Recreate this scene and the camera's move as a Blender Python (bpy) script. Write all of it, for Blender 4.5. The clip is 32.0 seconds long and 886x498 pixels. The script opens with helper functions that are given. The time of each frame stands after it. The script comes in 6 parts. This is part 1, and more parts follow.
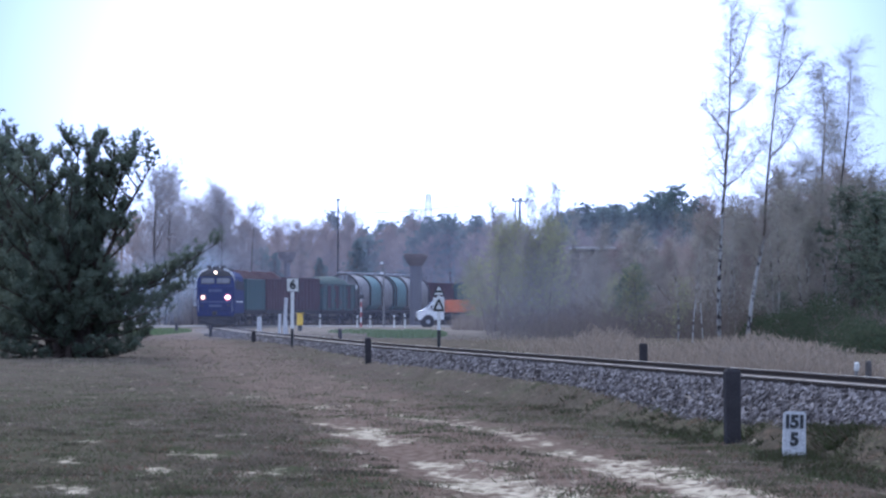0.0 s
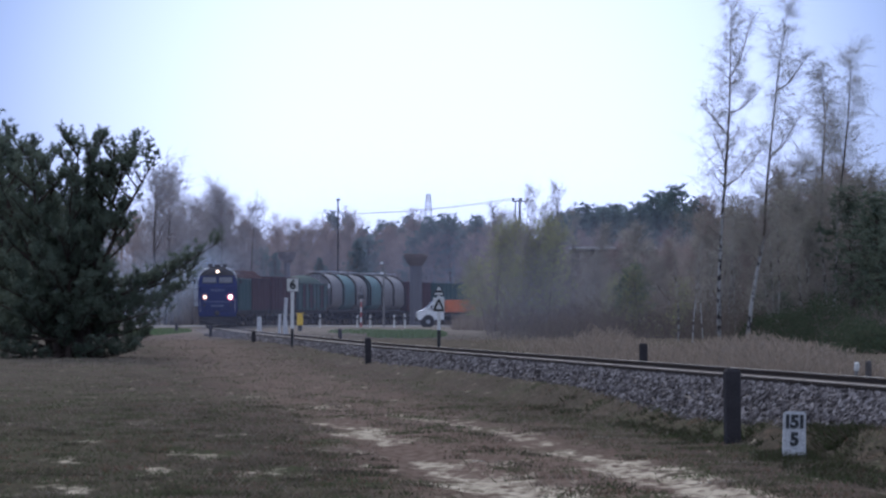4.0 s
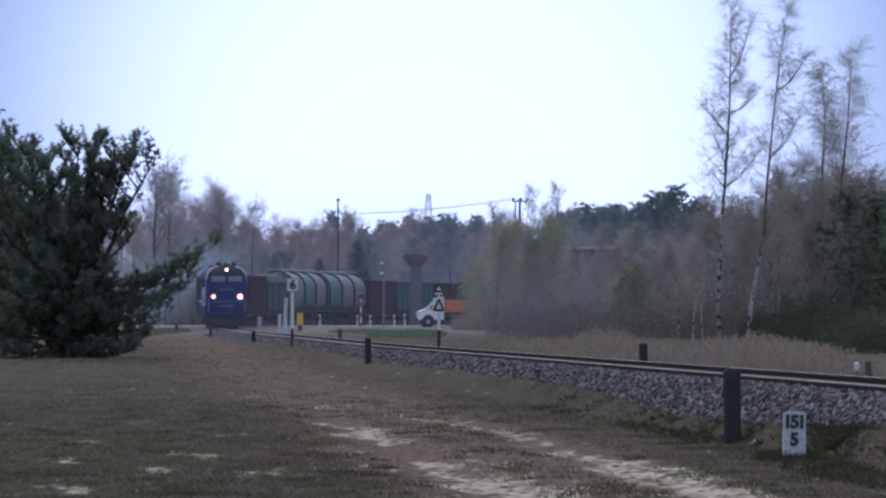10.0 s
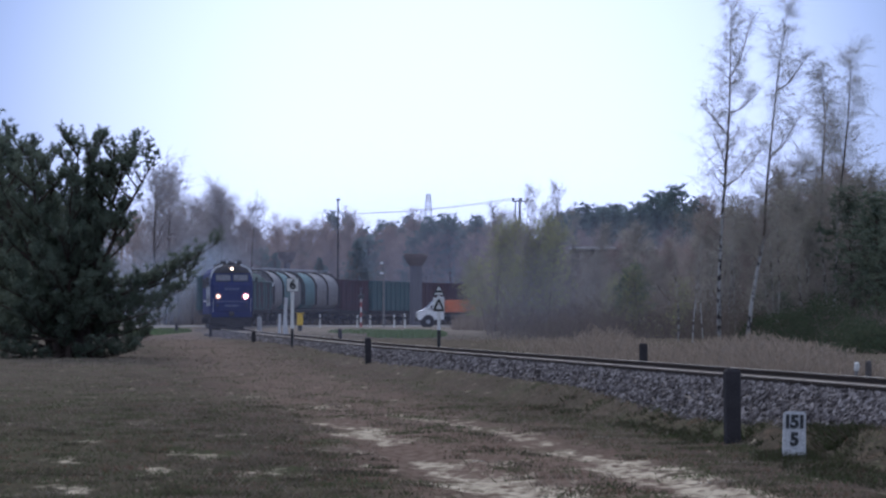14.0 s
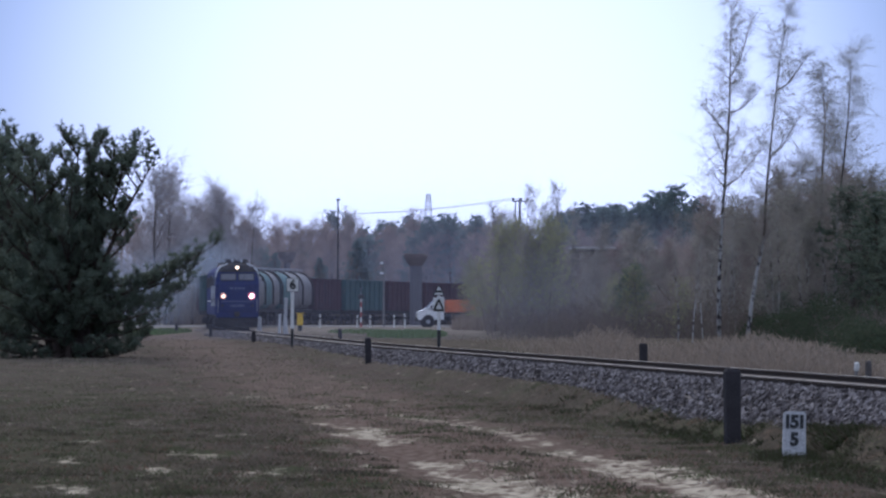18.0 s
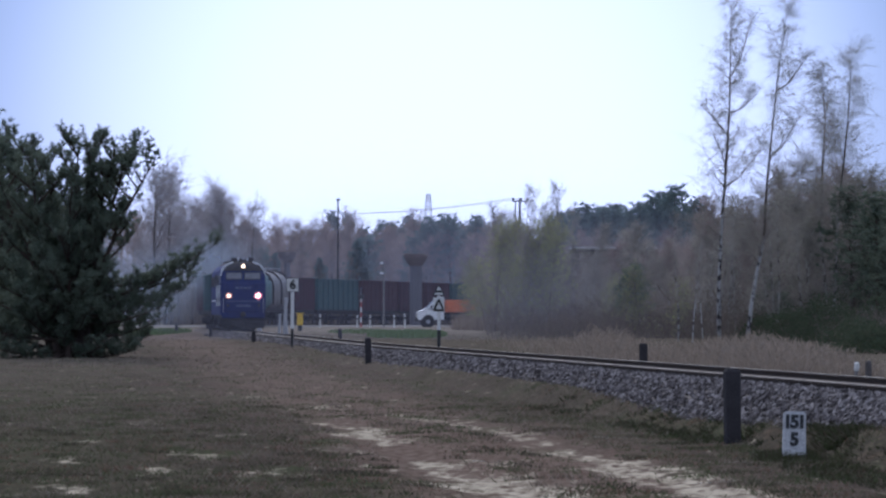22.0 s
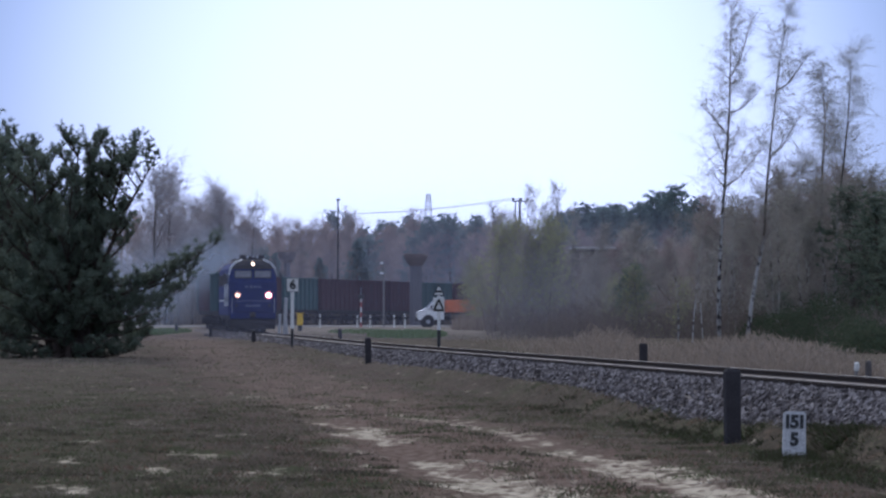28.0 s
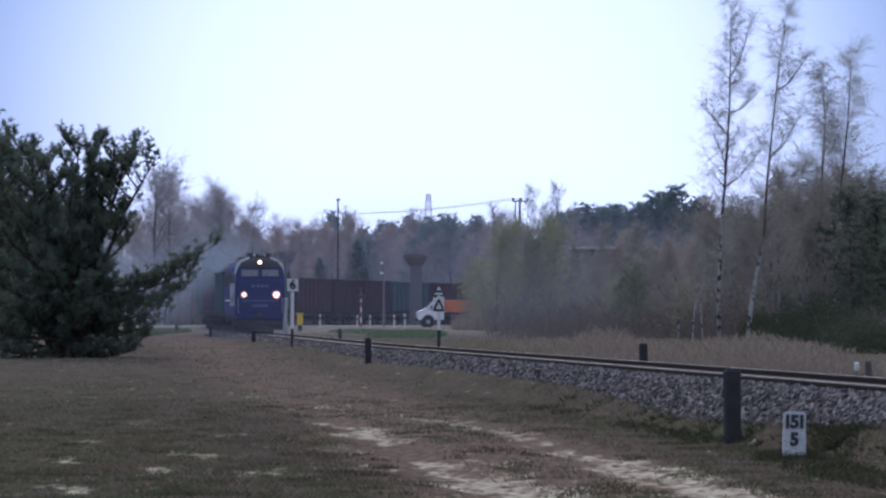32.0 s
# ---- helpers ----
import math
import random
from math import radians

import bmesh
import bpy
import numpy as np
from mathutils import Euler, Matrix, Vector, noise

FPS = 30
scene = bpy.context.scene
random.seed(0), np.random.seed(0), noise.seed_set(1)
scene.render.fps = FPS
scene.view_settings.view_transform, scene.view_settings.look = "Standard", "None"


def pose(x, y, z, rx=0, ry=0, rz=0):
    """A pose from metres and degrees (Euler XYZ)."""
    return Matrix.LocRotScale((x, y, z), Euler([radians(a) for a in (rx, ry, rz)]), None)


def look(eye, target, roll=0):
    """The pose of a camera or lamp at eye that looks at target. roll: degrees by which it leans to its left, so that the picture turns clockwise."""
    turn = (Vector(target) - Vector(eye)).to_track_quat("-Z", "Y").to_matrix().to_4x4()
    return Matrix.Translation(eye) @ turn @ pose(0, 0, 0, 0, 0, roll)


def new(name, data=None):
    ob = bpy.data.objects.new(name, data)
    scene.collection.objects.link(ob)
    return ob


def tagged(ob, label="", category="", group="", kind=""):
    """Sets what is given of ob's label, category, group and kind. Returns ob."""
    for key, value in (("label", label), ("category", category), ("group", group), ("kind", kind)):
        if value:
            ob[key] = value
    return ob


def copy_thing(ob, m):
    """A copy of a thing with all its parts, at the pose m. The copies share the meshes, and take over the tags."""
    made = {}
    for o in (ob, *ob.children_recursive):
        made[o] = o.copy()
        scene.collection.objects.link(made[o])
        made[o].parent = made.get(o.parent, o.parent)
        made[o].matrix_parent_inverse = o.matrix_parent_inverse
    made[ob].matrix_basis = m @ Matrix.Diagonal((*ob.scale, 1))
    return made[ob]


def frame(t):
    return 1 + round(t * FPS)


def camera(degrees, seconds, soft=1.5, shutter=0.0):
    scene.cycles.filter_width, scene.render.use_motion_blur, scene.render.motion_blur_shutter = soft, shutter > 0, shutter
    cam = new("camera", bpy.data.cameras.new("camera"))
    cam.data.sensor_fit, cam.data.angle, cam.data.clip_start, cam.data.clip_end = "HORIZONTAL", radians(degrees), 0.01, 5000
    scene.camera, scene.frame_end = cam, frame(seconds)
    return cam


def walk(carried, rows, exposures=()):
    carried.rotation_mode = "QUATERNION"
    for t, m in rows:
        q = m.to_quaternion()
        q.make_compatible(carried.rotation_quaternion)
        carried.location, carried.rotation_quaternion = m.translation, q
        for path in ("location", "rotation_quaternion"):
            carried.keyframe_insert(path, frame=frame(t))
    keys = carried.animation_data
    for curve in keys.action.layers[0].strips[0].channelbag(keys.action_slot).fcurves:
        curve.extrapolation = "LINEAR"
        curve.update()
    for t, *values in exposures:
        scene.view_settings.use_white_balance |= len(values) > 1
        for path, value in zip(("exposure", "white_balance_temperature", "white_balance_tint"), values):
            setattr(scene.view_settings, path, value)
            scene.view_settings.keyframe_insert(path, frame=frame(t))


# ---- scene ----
# camera on a tripod beside the line, looking along it through a long lens
cam = camera(12.655, 32.0, soft=2.4)
EYE = (0.0, 0.0, 1.6)
VIEW = pose(0, 0, 1.6, 91.037, 0, 0)
walk(cam, [(0.0, VIEW), (32.0, VIEW)],
     exposures=[(0.0, 0.9, 5100, 14), (1.0, 0.67, 5250, 14), (2.0, 0.41, 5400, 14), (3.5, 0.21, 5450, 14), (7.0, 0.15, 5480, 14), (32.0, 0.13, 5480, 14)])

# ---- light: hazy spring sun ahead, thin high cloud ----
SUN_EL, SUN_AZ = 36.0, -12.0
world = bpy.data.worlds.new("sky")
scene.world = world
world.use_nodes = True
wn, wl = world.node_tree.nodes, world.node_tree.links
sky = wn.new("ShaderNodeTexSky")
sky.sky_type, sky.sun_disc = "NISHITA", False
sky.sun_elevation, sky.sun_rotation = radians(SUN_EL), radians(SUN_AZ)
sky.dust_density, sky.air_density, sky.ozone_density = 1.2, 1.0, 2.5
# thin high cloud over the whole sky, brighter overhead; the bright patch low over the woods imitates lens falloff
geo, dot, veil, cloud = wn.new("ShaderNodeTexCoord"), wn.new("ShaderNodeVectorMath"), wn.new("ShaderNodeMapRange"), wn.new("ShaderNodeMix")
dot.operation = "DOT_PRODUCT"
dot.inputs[1].default_value = Vector((0.0, 1, 0.04)).normalized()
veil.interpolation_type = "SMOOTHSTEP"
veil.inputs["From Min"].default_value, veil.inputs["From Max"].default_value = math.cos(radians(7.4)), math.cos(radians(0.6))
cloud.data_type = "RGBA"
cloud.inputs[6].default_value, cloud.inputs[7].default_value = (0.275, 0.365, 0.595, 1), (0.92, 1.0, 1.36, 1)
up, lift, shade = wn.new("ShaderNodeSeparateXYZ"), wn.new("ShaderNodeMapRange"), wn.new("ShaderNodeMix")
lift.inputs["From Min"].default_value, lift.inputs["From Max"].default_value = 0.11, 0.5
lift.inputs["To Min"].default_value, lift.inputs["To Max"].default_value = 0.0, 1.0
shade.data_type = "RGBA"
shade.inputs[7].default_value = (0.8, 0.845, 0.93, 1)
both = wn.new("ShaderNodeMix")
both.data_type = "RGBA"
both.inputs[0].default_value = 0.9
wl.new(geo.outputs["Generated"], dot.inputs[0])
wl.new(geo.outputs["Generated"], up.inputs[0])
wl.new(dot.outputs["Value"], veil.inputs[0])
wl.new(veil.outputs[0], cloud.inputs[0])
wl.new(up.outputs[2], lift.inputs[0])
wl.new(cloud.outputs[2], shade.inputs[6])
wl.new(lift.outputs[0], shade.inputs[0])
scaled = wn.new("ShaderNodeVectorMath")
scaled.operation = "SCALE"
scaled.inputs["Scale"].default_value = 0.08
wl.new(sky.outputs[0], scaled.inputs[0])
wl.new(scaled.outputs[0], both.inputs[6])
wl.new(shade.outputs[2], both.inputs[7])
wl.new(both.outputs[2], wn["Background"].inputs[0])
wn["Background"].inputs[1].default_value = 1.0
sun_data = bpy.data.lights.new("sun", "SUN")
sun_data.energy, sun_data.angle, sun_data.color = 1.5, radians(10.0), (1.0, 0.9, 0.78)
sun = new("sun", sun_data)
sd = Vector((math.sin(radians(SUN_AZ)) * math.cos(radians(SUN_EL)),
             math.cos(radians(SUN_AZ)) * math.cos(radians(SUN_EL)), math.sin(radians(SUN_EL))))
sun.matrix_world = look(sd * 400, (0, 0, 0))


# ---- materials ----
def stuff_nodes(name):
    m = bpy.data.materials.new(name)
    m.use_nodes = True
    n, l = m.node_tree.nodes, m.node_tree.links
    return m, n, l, n["Principled BSDF"]


def mix_rgb(n, l, fac, a, b, blend="MIX"):
    x = n.new("ShaderNodeMix")
    x.data_type, x.blend_type = "RGBA", blend
    for k, s in ((0, fac), (6, a), (7, b)):
        if hasattr(s, "is_linked"):
            l.new(s, x.inputs[k])
        elif k:
            x.inputs[k].default_value = (*s, 1)
        else:
            x.inputs[0].default_value = s
    return x.outputs[2]


def ramp(n, l, s, lo, hi):
    r = n.new("ShaderNodeMapRange")
    r.inputs["From Min"].default_value, r.inputs["From Max"].default_value = lo, hi
    l.new(s, r.inputs[0])
    return r.outputs[0]


def noise_tex(n, l, scale, stretch=(1, 1, 1), detail=4, space="Object"):
    c, mp, t = n.new("ShaderNodeTexCoord"), n.new("ShaderNodeMapping"), n.new("ShaderNodeTexNoise")
    mp.inputs["Scale"].default_value = stretch
    l.new(c.outputs[space], mp.inputs[0])
    l.new(mp.outputs[0], t.inputs[0])
    t.inputs["Scale"].default_value, t.inputs["Detail"].default_value = scale, detail
    return t.outputs["Fac"]


def surface(name, a, b, scale=3.0, fine=40.0, rough=0.7, metal=0.0, bump=0.3, stretch=(1, 1, 1), vary=0.0, stain=None,
            stain_at=(0.55, 0.7), stain_scale=1.3):
    """A painted, weathered or grown surface: two colours mixed at two scales, an optional stain, fine relief."""
    m, n, l, p = stuff_nodes(name)
    big = noise_tex(n, l, scale, stretch)
    small = noise_tex(n, l, fine, stretch, 3)
    col = mix_rgb(n, l, ramp(n, l, big, 0.35, 0.65), a, b)
    col = mix_rgb(n, l, 0.5, col, mix_rgb(n, l, ramp(n, l, small, 0.3, 0.7), [v * 0.65 for v in a], [min(1, v * 1.3) for v in b]))
    if stain:
        col = mix_rgb(n, l, ramp(n, l, noise_tex(n, l, stain_scale, stretch, 6), *stain_at), col, stain)
    if vary:
        o = n.new("ShaderNodeObjectInfo")
        hsv = n.new("ShaderNodeHueSaturation")
        l.new(col, hsv.inputs["Color"])
        r = n.new("ShaderNodeMapRange")
        l.new(o.outputs["Random"], r.inputs[0])
        r.inputs["To Min"].default_value, r.inputs["To Max"].default_value = 1 - vary, 1 + vary
        l.new(r.outputs[0], hsv.inputs["Value"])
        col = hsv.outputs[0]
    l.new(col, p.inputs["Base Color"])
    p.inputs["Roughness"].default_value, p.inputs["Metallic"].default_value = rough, metal
    p.inputs["Specular IOR Level"].default_value = 0.08 if rough > 0.7 else 0.3
    if bump:
        bp = n.new("ShaderNodeBump")
        bp.inputs["Strength"].default_value, bp.inputs["Distance"].default_value = bump, 0.02
        l.new(small, bp.inputs["Height"])
        l.new(bp.outputs[0], p.inputs["Normal"])
    return m


def growth(name, tints, rough=0.75, thin=0.25):
    """Blades, needles and twigs: each piece takes one of the tints; thin ones let some light through."""
    m, n, l, p = stuff_nodes(name)
    g = n.new("ShaderNodeNewGeometry")
    c = n.new("ShaderNodeValToRGB")
    while len(c.color_ramp.elements) < len(tints):
        c.color_ramp.elements.new(0.5)
    for i, t in enumerate(tints):
        c.color_ramp.elements[i].position, c.color_ramp.elements[i].color = i / max(1, len(tints) - 1), (*t, 1)
    l.new(g.outputs["Random Per Island"], c.inputs[0])
    o = n.new("ShaderNodeObjectInfo")
    hsv = n.new("ShaderNodeHueSaturation")
    r = n.new("ShaderNodeMapRange")
    l.new(o.outputs["Random"], r.inputs[0])
    r.inputs["To Min"].default_value, r.inputs["To Max"].default_value = 0.75, 1.25
    l.new(r.outputs[0], hsv.inputs["Value"])
    l.new(c.outputs[0], hsv.inputs["Color"])
    l.new(hsv.outputs[0], p.inputs["Base Color"])
    p.inputs["Roughness"].default_value = rough
    p.inputs["Specular IOR Level"].default_value = 0.02
    if thin:
        t, x = n.new("ShaderNodeBsdfTranslucent"), n.new("ShaderNodeMixShader")
        l.new(hsv.outputs[0], t.inputs[0])
        x.inputs[0].default_value = thin
        l.new(p.outputs[0], x.inputs[1])
        l.new(t.outputs[0], x.inputs[2])
        l.new(x.outputs[0], n["Material Output"].inputs[0])
    return m


def glow(name, colour, strength):
    m, n, l, p = stuff_nodes(name)
    p.inputs["Base Color"].default_value = (0.8, 0.8, 0.8, 1)
    p.inputs["Emission Color"].default_value = (*colour, 1)
    p.inputs["Emission Strength"].default_value = strength
    return m


M = {
    "concrete": surface("weathered_concrete", (0.13, 0.125, 0.125), (0.2, 0.19, 0.18), 4, 60, 0.9, stain=(0.06, 0.06, 0.055)),
    "dark_concrete": surface("dark_old_concrete", (0.028, 0.026, 0.028), (0.048, 0.044, 0.047), 4, 50, 0.9, stain=(0.035, 0.035, 0.035)),
    "sooty_concrete": surface("sooty_concrete", (0.07, 0.062, 0.06), (0.1, 0.09, 0.085), 4, 50, 0.9),
    "pale_concrete": surface("pale_concrete", (0.36, 0.35, 0.36), (0.5, 0.5, 0.5), 3, 40, 0.9, stain=(0.2, 0.19, 0.18)),
    "white": surface("white_paint", (0.5, 0.49, 0.47), (0.6, 0.59, 0.56), 5, 60, 0.55, bump=0.1, stain=(0.45, 0.43, 0.4), stain_at=(0.6, 0.75)),
    "black": surface("black_paint", (0.02, 0.02, 0.022), (0.035, 0.035, 0.035), 5, 60, 0.6, bump=0.1),
    "red": surface("red_paint", (0.27, 0.07, 0.07), (0.34, 0.1, 0.095), 5, 60, 0.6, bump=0.1),
    "yellow": surface("yellow_paint", (0.65, 0.42, 0.03), (0.75, 0.5, 0.05), 4, 60, 0.5, bump=0.1),
    "galvanised": surface("galvanised_steel", (0.3, 0.31, 0.33), (0.42, 0.43, 0.45), 8, 80, 0.5, 0.7, bump=0.1),
    "rust": surface("rusty_rail_steel", (0.026, 0.019, 0.016), (0.045, 0.032, 0.025), 5, 60, 0.75, 0.2),
    "polished": surface("worn_rail_head", (0.2, 0.175, 0.15), (0.27, 0.24, 0.21), 6, 80, 0.62, 0.5, bump=0.05),
    "loco_blue": surface("loco_blue_paint", (0.0045, 0.011, 0.07), (0.0075, 0.017, 0.1), 2, 40, 0.75, bump=0.05, stain=(0.03, 0.035, 0.07), stain_at=(0.6, 0.85)),
    "loco_grey": surface("loco_light_grey_paint", (0.42, 0.43, 0.45), (0.52, 0.53, 0.55), 2, 40, 0.5, bump=0.05, stain=(0.25, 0.25, 0.25)),
    "loco_mark": surface("faded_loco_lettering", (0.075, 0.09, 0.16), (0.1, 0.115, 0.19), 6, 60, 0.7, bump=0.05),
    "pillar": surface("smooth_blue_grey_concrete", (0.1, 0.095, 0.11), (0.135, 0.13, 0.145), 1.5, 30, 0.9),
    "under": surface("sooty_underframe", (0.022, 0.02, 0.021), (0.045, 0.04, 0.04), 3, 40, 0.85),
    "wheel": surface("wheel_steel", (0.08, 0.07, 0.065), (0.14, 0.12, 0.11), 6, 60, 0.5, 0.6),
    "wagon_brown": surface("wagon_oxide_paint", (0.04, 0.018, 0.022), (0.06, 0.026, 0.03), 1.2, 25, 0.75, stain=(0.06, 0.04, 0.045), vary=0.15),
    "wagon_maroon": surface("wagon_dark_oxide_paint", (0.04, 0.019, 0.024), (0.062, 0.028, 0.035), 1.2, 25, 0.8, stain=(0.045, 0.035, 0.045), vary=0.15),
    "wagon_teal": surface("wagon_green_paint", (0.013, 0.044, 0.047), (0.021, 0.062, 0.064), 1.2, 25, 0.7, stain=(0.03, 0.055, 0.055), vary=0.15),
    "wagon_dark": surface("wagon_dark_green_paint", (0.02, 0.042, 0.042), (0.028, 0.06, 0.06), 1.2, 25, 0.7, stain=(0.07, 0.025, 0.025), vary=0.1),
    "hopper_grey": surface("hopper_grey_paint", (0.14, 0.13, 0.135), (0.19, 0.18, 0.18), 1.5, 25, 0.6, stain=(0.11, 0.1, 0.1)),
    "hopper_teal": surface("hopper_pale_teal_paint", (0.06, 0.12, 0.125), (0.085, 0.16, 0.165), 1.5, 25, 0.6, stain=(0.07, 0.1, 0.105)),
    "tarpaulin": surface("dark_green_tarpaulin", (0.03, 0.05, 0.045), (0.045, 0.07, 0.06), 1.5, 12, 0.8, bump=0.6),
    "rusty_load": surface("rusty_scrap_load", (0.036, 0.017, 0.018), (0.058, 0.027, 0.027), 2, 20, 0.95, bump=1.0),
    "building_wall": surface("dull_render", (0.12, 0.095, 0.09), (0.16, 0.125, 0.115), 0.8, 20, 0.9, stain=(0.09, 0.08, 0.075)),
    "load": surface("dusty_load", (0.09, 0.07, 0.06), (0.16, 0.12, 0.1), 2, 20, 0.95, bump=1.0),
    "orange": surface("orange_paint", (0.56, 0.15, 0.055), (0.64, 0.19, 0.075), 2, 30, 0.55, bump=0.1, stain=(0.4, 0.13, 0.05)),
    "truck_white": surface("white_car_paint", (0.75, 0.76, 0.78), (0.8, 0.8, 0.82), 2, 40, 0.25, bump=0.0),
    "tyre": surface("tyre_rubber", (0.018, 0.018, 0.018), (0.03, 0.03, 0.03), 6, 60, 0.9),
    "asphalt": surface("grey_asphalt", (0.16, 0.15, 0.14), (0.24, 0.22, 0.2), 0.5, 30, 0.9, stain=(0.27, 0.24, 0.2)),
    "birch_bark": surface("birch_bark", (0.27, 0.26, 0.25), (0.35, 0.34, 0.325), 6, 30, 0.8, stain=(0.05, 0.045, 0.045), stain_at=(0.49, 0.56), stain_scale=2.6, stretch=(1, 1, 0.9)),
    "bark": surface("grey_bark", (0.07, 0.055, 0.05), (0.13, 0.105, 0.095), 4, 30, 0.9, bump=0.8, vary=0.2),
    "pine_bark": surface("pine_bark", (0.04, 0.03, 0.025), (0.07, 0.052, 0.043), 4, 25, 0.9, bump=0.8),
    "stone": growth("ballast_granite", [(0.034, 0.029, 0.029), (0.086, 0.075, 0.073), (0.142, 0.125, 0.122), (0.26, 0.235, 0.227)], 0.85, 0),
    "ballast": surface("ballast_bed", (0.075, 0.062, 0.055), (0.15, 0.128, 0.115), 9, 22, 0.95, bump=1.0),
    "twig": growth("bare_twigs", [(0.17, 0.145, 0.135), (0.25, 0.21, 0.185), (0.21, 0.18, 0.165)], 0.8, 0.4),
    "birch_twig": growth("birch_twigs", [(0.19, 0.17, 0.15), (0.26, 0.235, 0.21), (0.25, 0.25, 0.19)], 0.8, 0.35),
    "red_twig": growth("reddish_twigs", [(0.23, 0.18, 0.165), (0.3, 0.235, 0.21), (0.24, 0.205, 0.195)], 0.8, 0.45),
    "grey_twig": growth("grey_twigs", [(0.27, 0.25, 0.26), (0.33, 0.31, 0.32), (0.24, 0.225, 0.235)], 0.8, 0.4),
    "pale_grass": growth("bleached_grass", [(0.2, 0.165, 0.13), (0.26, 0.22, 0.175), (0.17, 0.14, 0.11)], 0.9, 0.4),
    "rusty_grass": growth("rusty_moss_grass", [(0.15, 0.085, 0.062), (0.19, 0.115, 0.085), (0.12, 0.072, 0.056)], 0.9, 0.35),
    "brushwood": growth("dark_brushwood", [(0.09, 0.072, 0.065), (0.14, 0.115, 0.1), (0.11, 0.1, 0.075)], 0.85, 0.25),
    "budding": growth("budding_leaves", [(0.24, 0.26, 0.09), (0.32, 0.34, 0.125), (0.21, 0.2, 0.11)], 0.7, 0.35),
    "needles": growth("pine_needles", [(0.097, 0.118, 0.088), (0.122, 0.148, 0.11), (0.138, 0.156, 0.118)], 0.75, 0.5),
    # distance haze put into the colour: paler and bluer than the near needles
    "haze_tinted_needles": growth("pine_needles_with_haze", [(0.115, 0.155, 0.15), (0.15, 0.19, 0.18), (0.125, 0.165, 0.16)], 0.8, 0.4),
    "shrub": growth("shrub_leaves", [(0.055, 0.072, 0.046), (0.075, 0.095, 0.058), (0.085, 0.09, 0.062)], 0.9, 0.4),
    "reed": growth("dry_reeds", [(0.18, 0.145, 0.112), (0.245, 0.2, 0.158), (0.14, 0.114, 0.093), (0.21, 0.174, 0.14)], 0.8, 0.3),
    "dry_grass": growth("dry_grass", [(0.115, 0.09, 0.068), (0.152, 0.121, 0.093), (0.09, 0.071, 0.054), (0.09, 0.089, 0.052), (0.134, 0.11, 0.084)], 0.9, 0.45),
    # distance tone put into the colour: a paler grass for the farther tufts
    "field_grass": growth("grass_paler_with_distance", [(0.14, 0.112, 0.092), (0.175, 0.142, 0.118), (0.115, 0.092, 0.077), (0.115, 0.112, 0.07)], 0.9, 0.45),
    # lighter olive for the tufts farther from the camera
    "olive_field": growth("lighter_olive_grass", [(0.095, 0.098, 0.056), (0.12, 0.122, 0.072), (0.105, 0.095, 0.064)], 0.9, 0.4),
    "tussock": growth("dark_tussock_grass", [(0.05, 0.045, 0.032), (0.07, 0.06, 0.044), (0.06, 0.062, 0.036)], 0.9, 0.3),
    "lichen": growth("pale_lichen", [(0.3, 0.275, 0.23), (0.4, 0.37, 0.31), (0.24, 0.215, 0.18)], 0.95, 0.2),
    "green_grass": growth("young_grass", [(0.07, 0.108, 0.042), (0.095, 0.135, 0.055), (0.08, 0.098, 0.046)], 0.8, 0.35),
    "weeds": growth("green_weeds", [(0.06, 0.072, 0.034), (0.078, 0.088, 0.044), (0.096, 0.094, 0.058)], 0.7, 0.25),
    "dark_weeds": growth("dark_weeds", [(0.034, 0.044, 0.02), (0.048, 0.058, 0.028), (0.06, 0.056, 0.036), (0.07, 0.058, 0.042)], 0.8, 0.2),
    "lens": glow("headlight_lens", (1.0, 0.93, 0.9), 9.0),
    "lens_dim": glow("headlight_lens_dim", (1.0, 0.66, 0.4), 5.0),
    # red glow of two added rings that imitate the headlights' halo
    "reflector": glow("lamp_halo", (1.0, 0.1, 0.12), 1.2),
    "halo_ring_dim": glow("dim_lamp_halo", (1.0, 0.28, 0.12), 0.7),
}


def glass_material():
    m, n, l, p = stuff_nodes("sky_toned_glass")
    # reflected sky put into the base colour as a pale grey-blue
    p.inputs["Base Color"].default_value = (0.13, 0.15, 0.18, 1)
    p.inputs["Roughness"].default_value = 0.12
    p.inputs["Specular IOR Level"].default_value = 0.6
    return m


M["glass"] = glass_material()
# pale pane colour stands in for the sky reflected in it
M["windscreen"] = surface("sky_toned_windscreen", (0.1, 0.1, 0.12), (0.15, 0.15, 0.17), 2, 30, 0.4, bump=0.0)
M["loco_blue"].node_tree.nodes["Principled BSDF"].inputs["Specular IOR Level"].default_value = 0.06


SAND = ((-2.0, 63.2, -1.05, 57.5, 0.1), (-1.2, 57.6, -0.75, 53.8, 0.36), (-2.86, 73.9, -2.1, 73.9, 0.16),
        (-0.75, 67.0, 0.1, 64.5, 0.22), (0.15, 64.0, 1.36, 53.1, 0.14), (1.45, 49.2, 2.05, 45.8, 0.2), (2.0, 45.3, 2.42, 41.7, 0.44),
        (2.45, 41.2, 2.65, 34.0, 0.5), (-0.1, 45.8, 0.3, 41.0, 0.24), (0.38, 40.5, 0.95, 36.6, 0.55), (1.0, 36.0, 2.2, 10.0, 0.5),
        (2.8, 33.0, 4.6, 8.0, 0.5), (0.25, 46.3, 0.7, 46.1, 0.08), (-2.0, 42.5, -1.6, 42.3, 0.1))


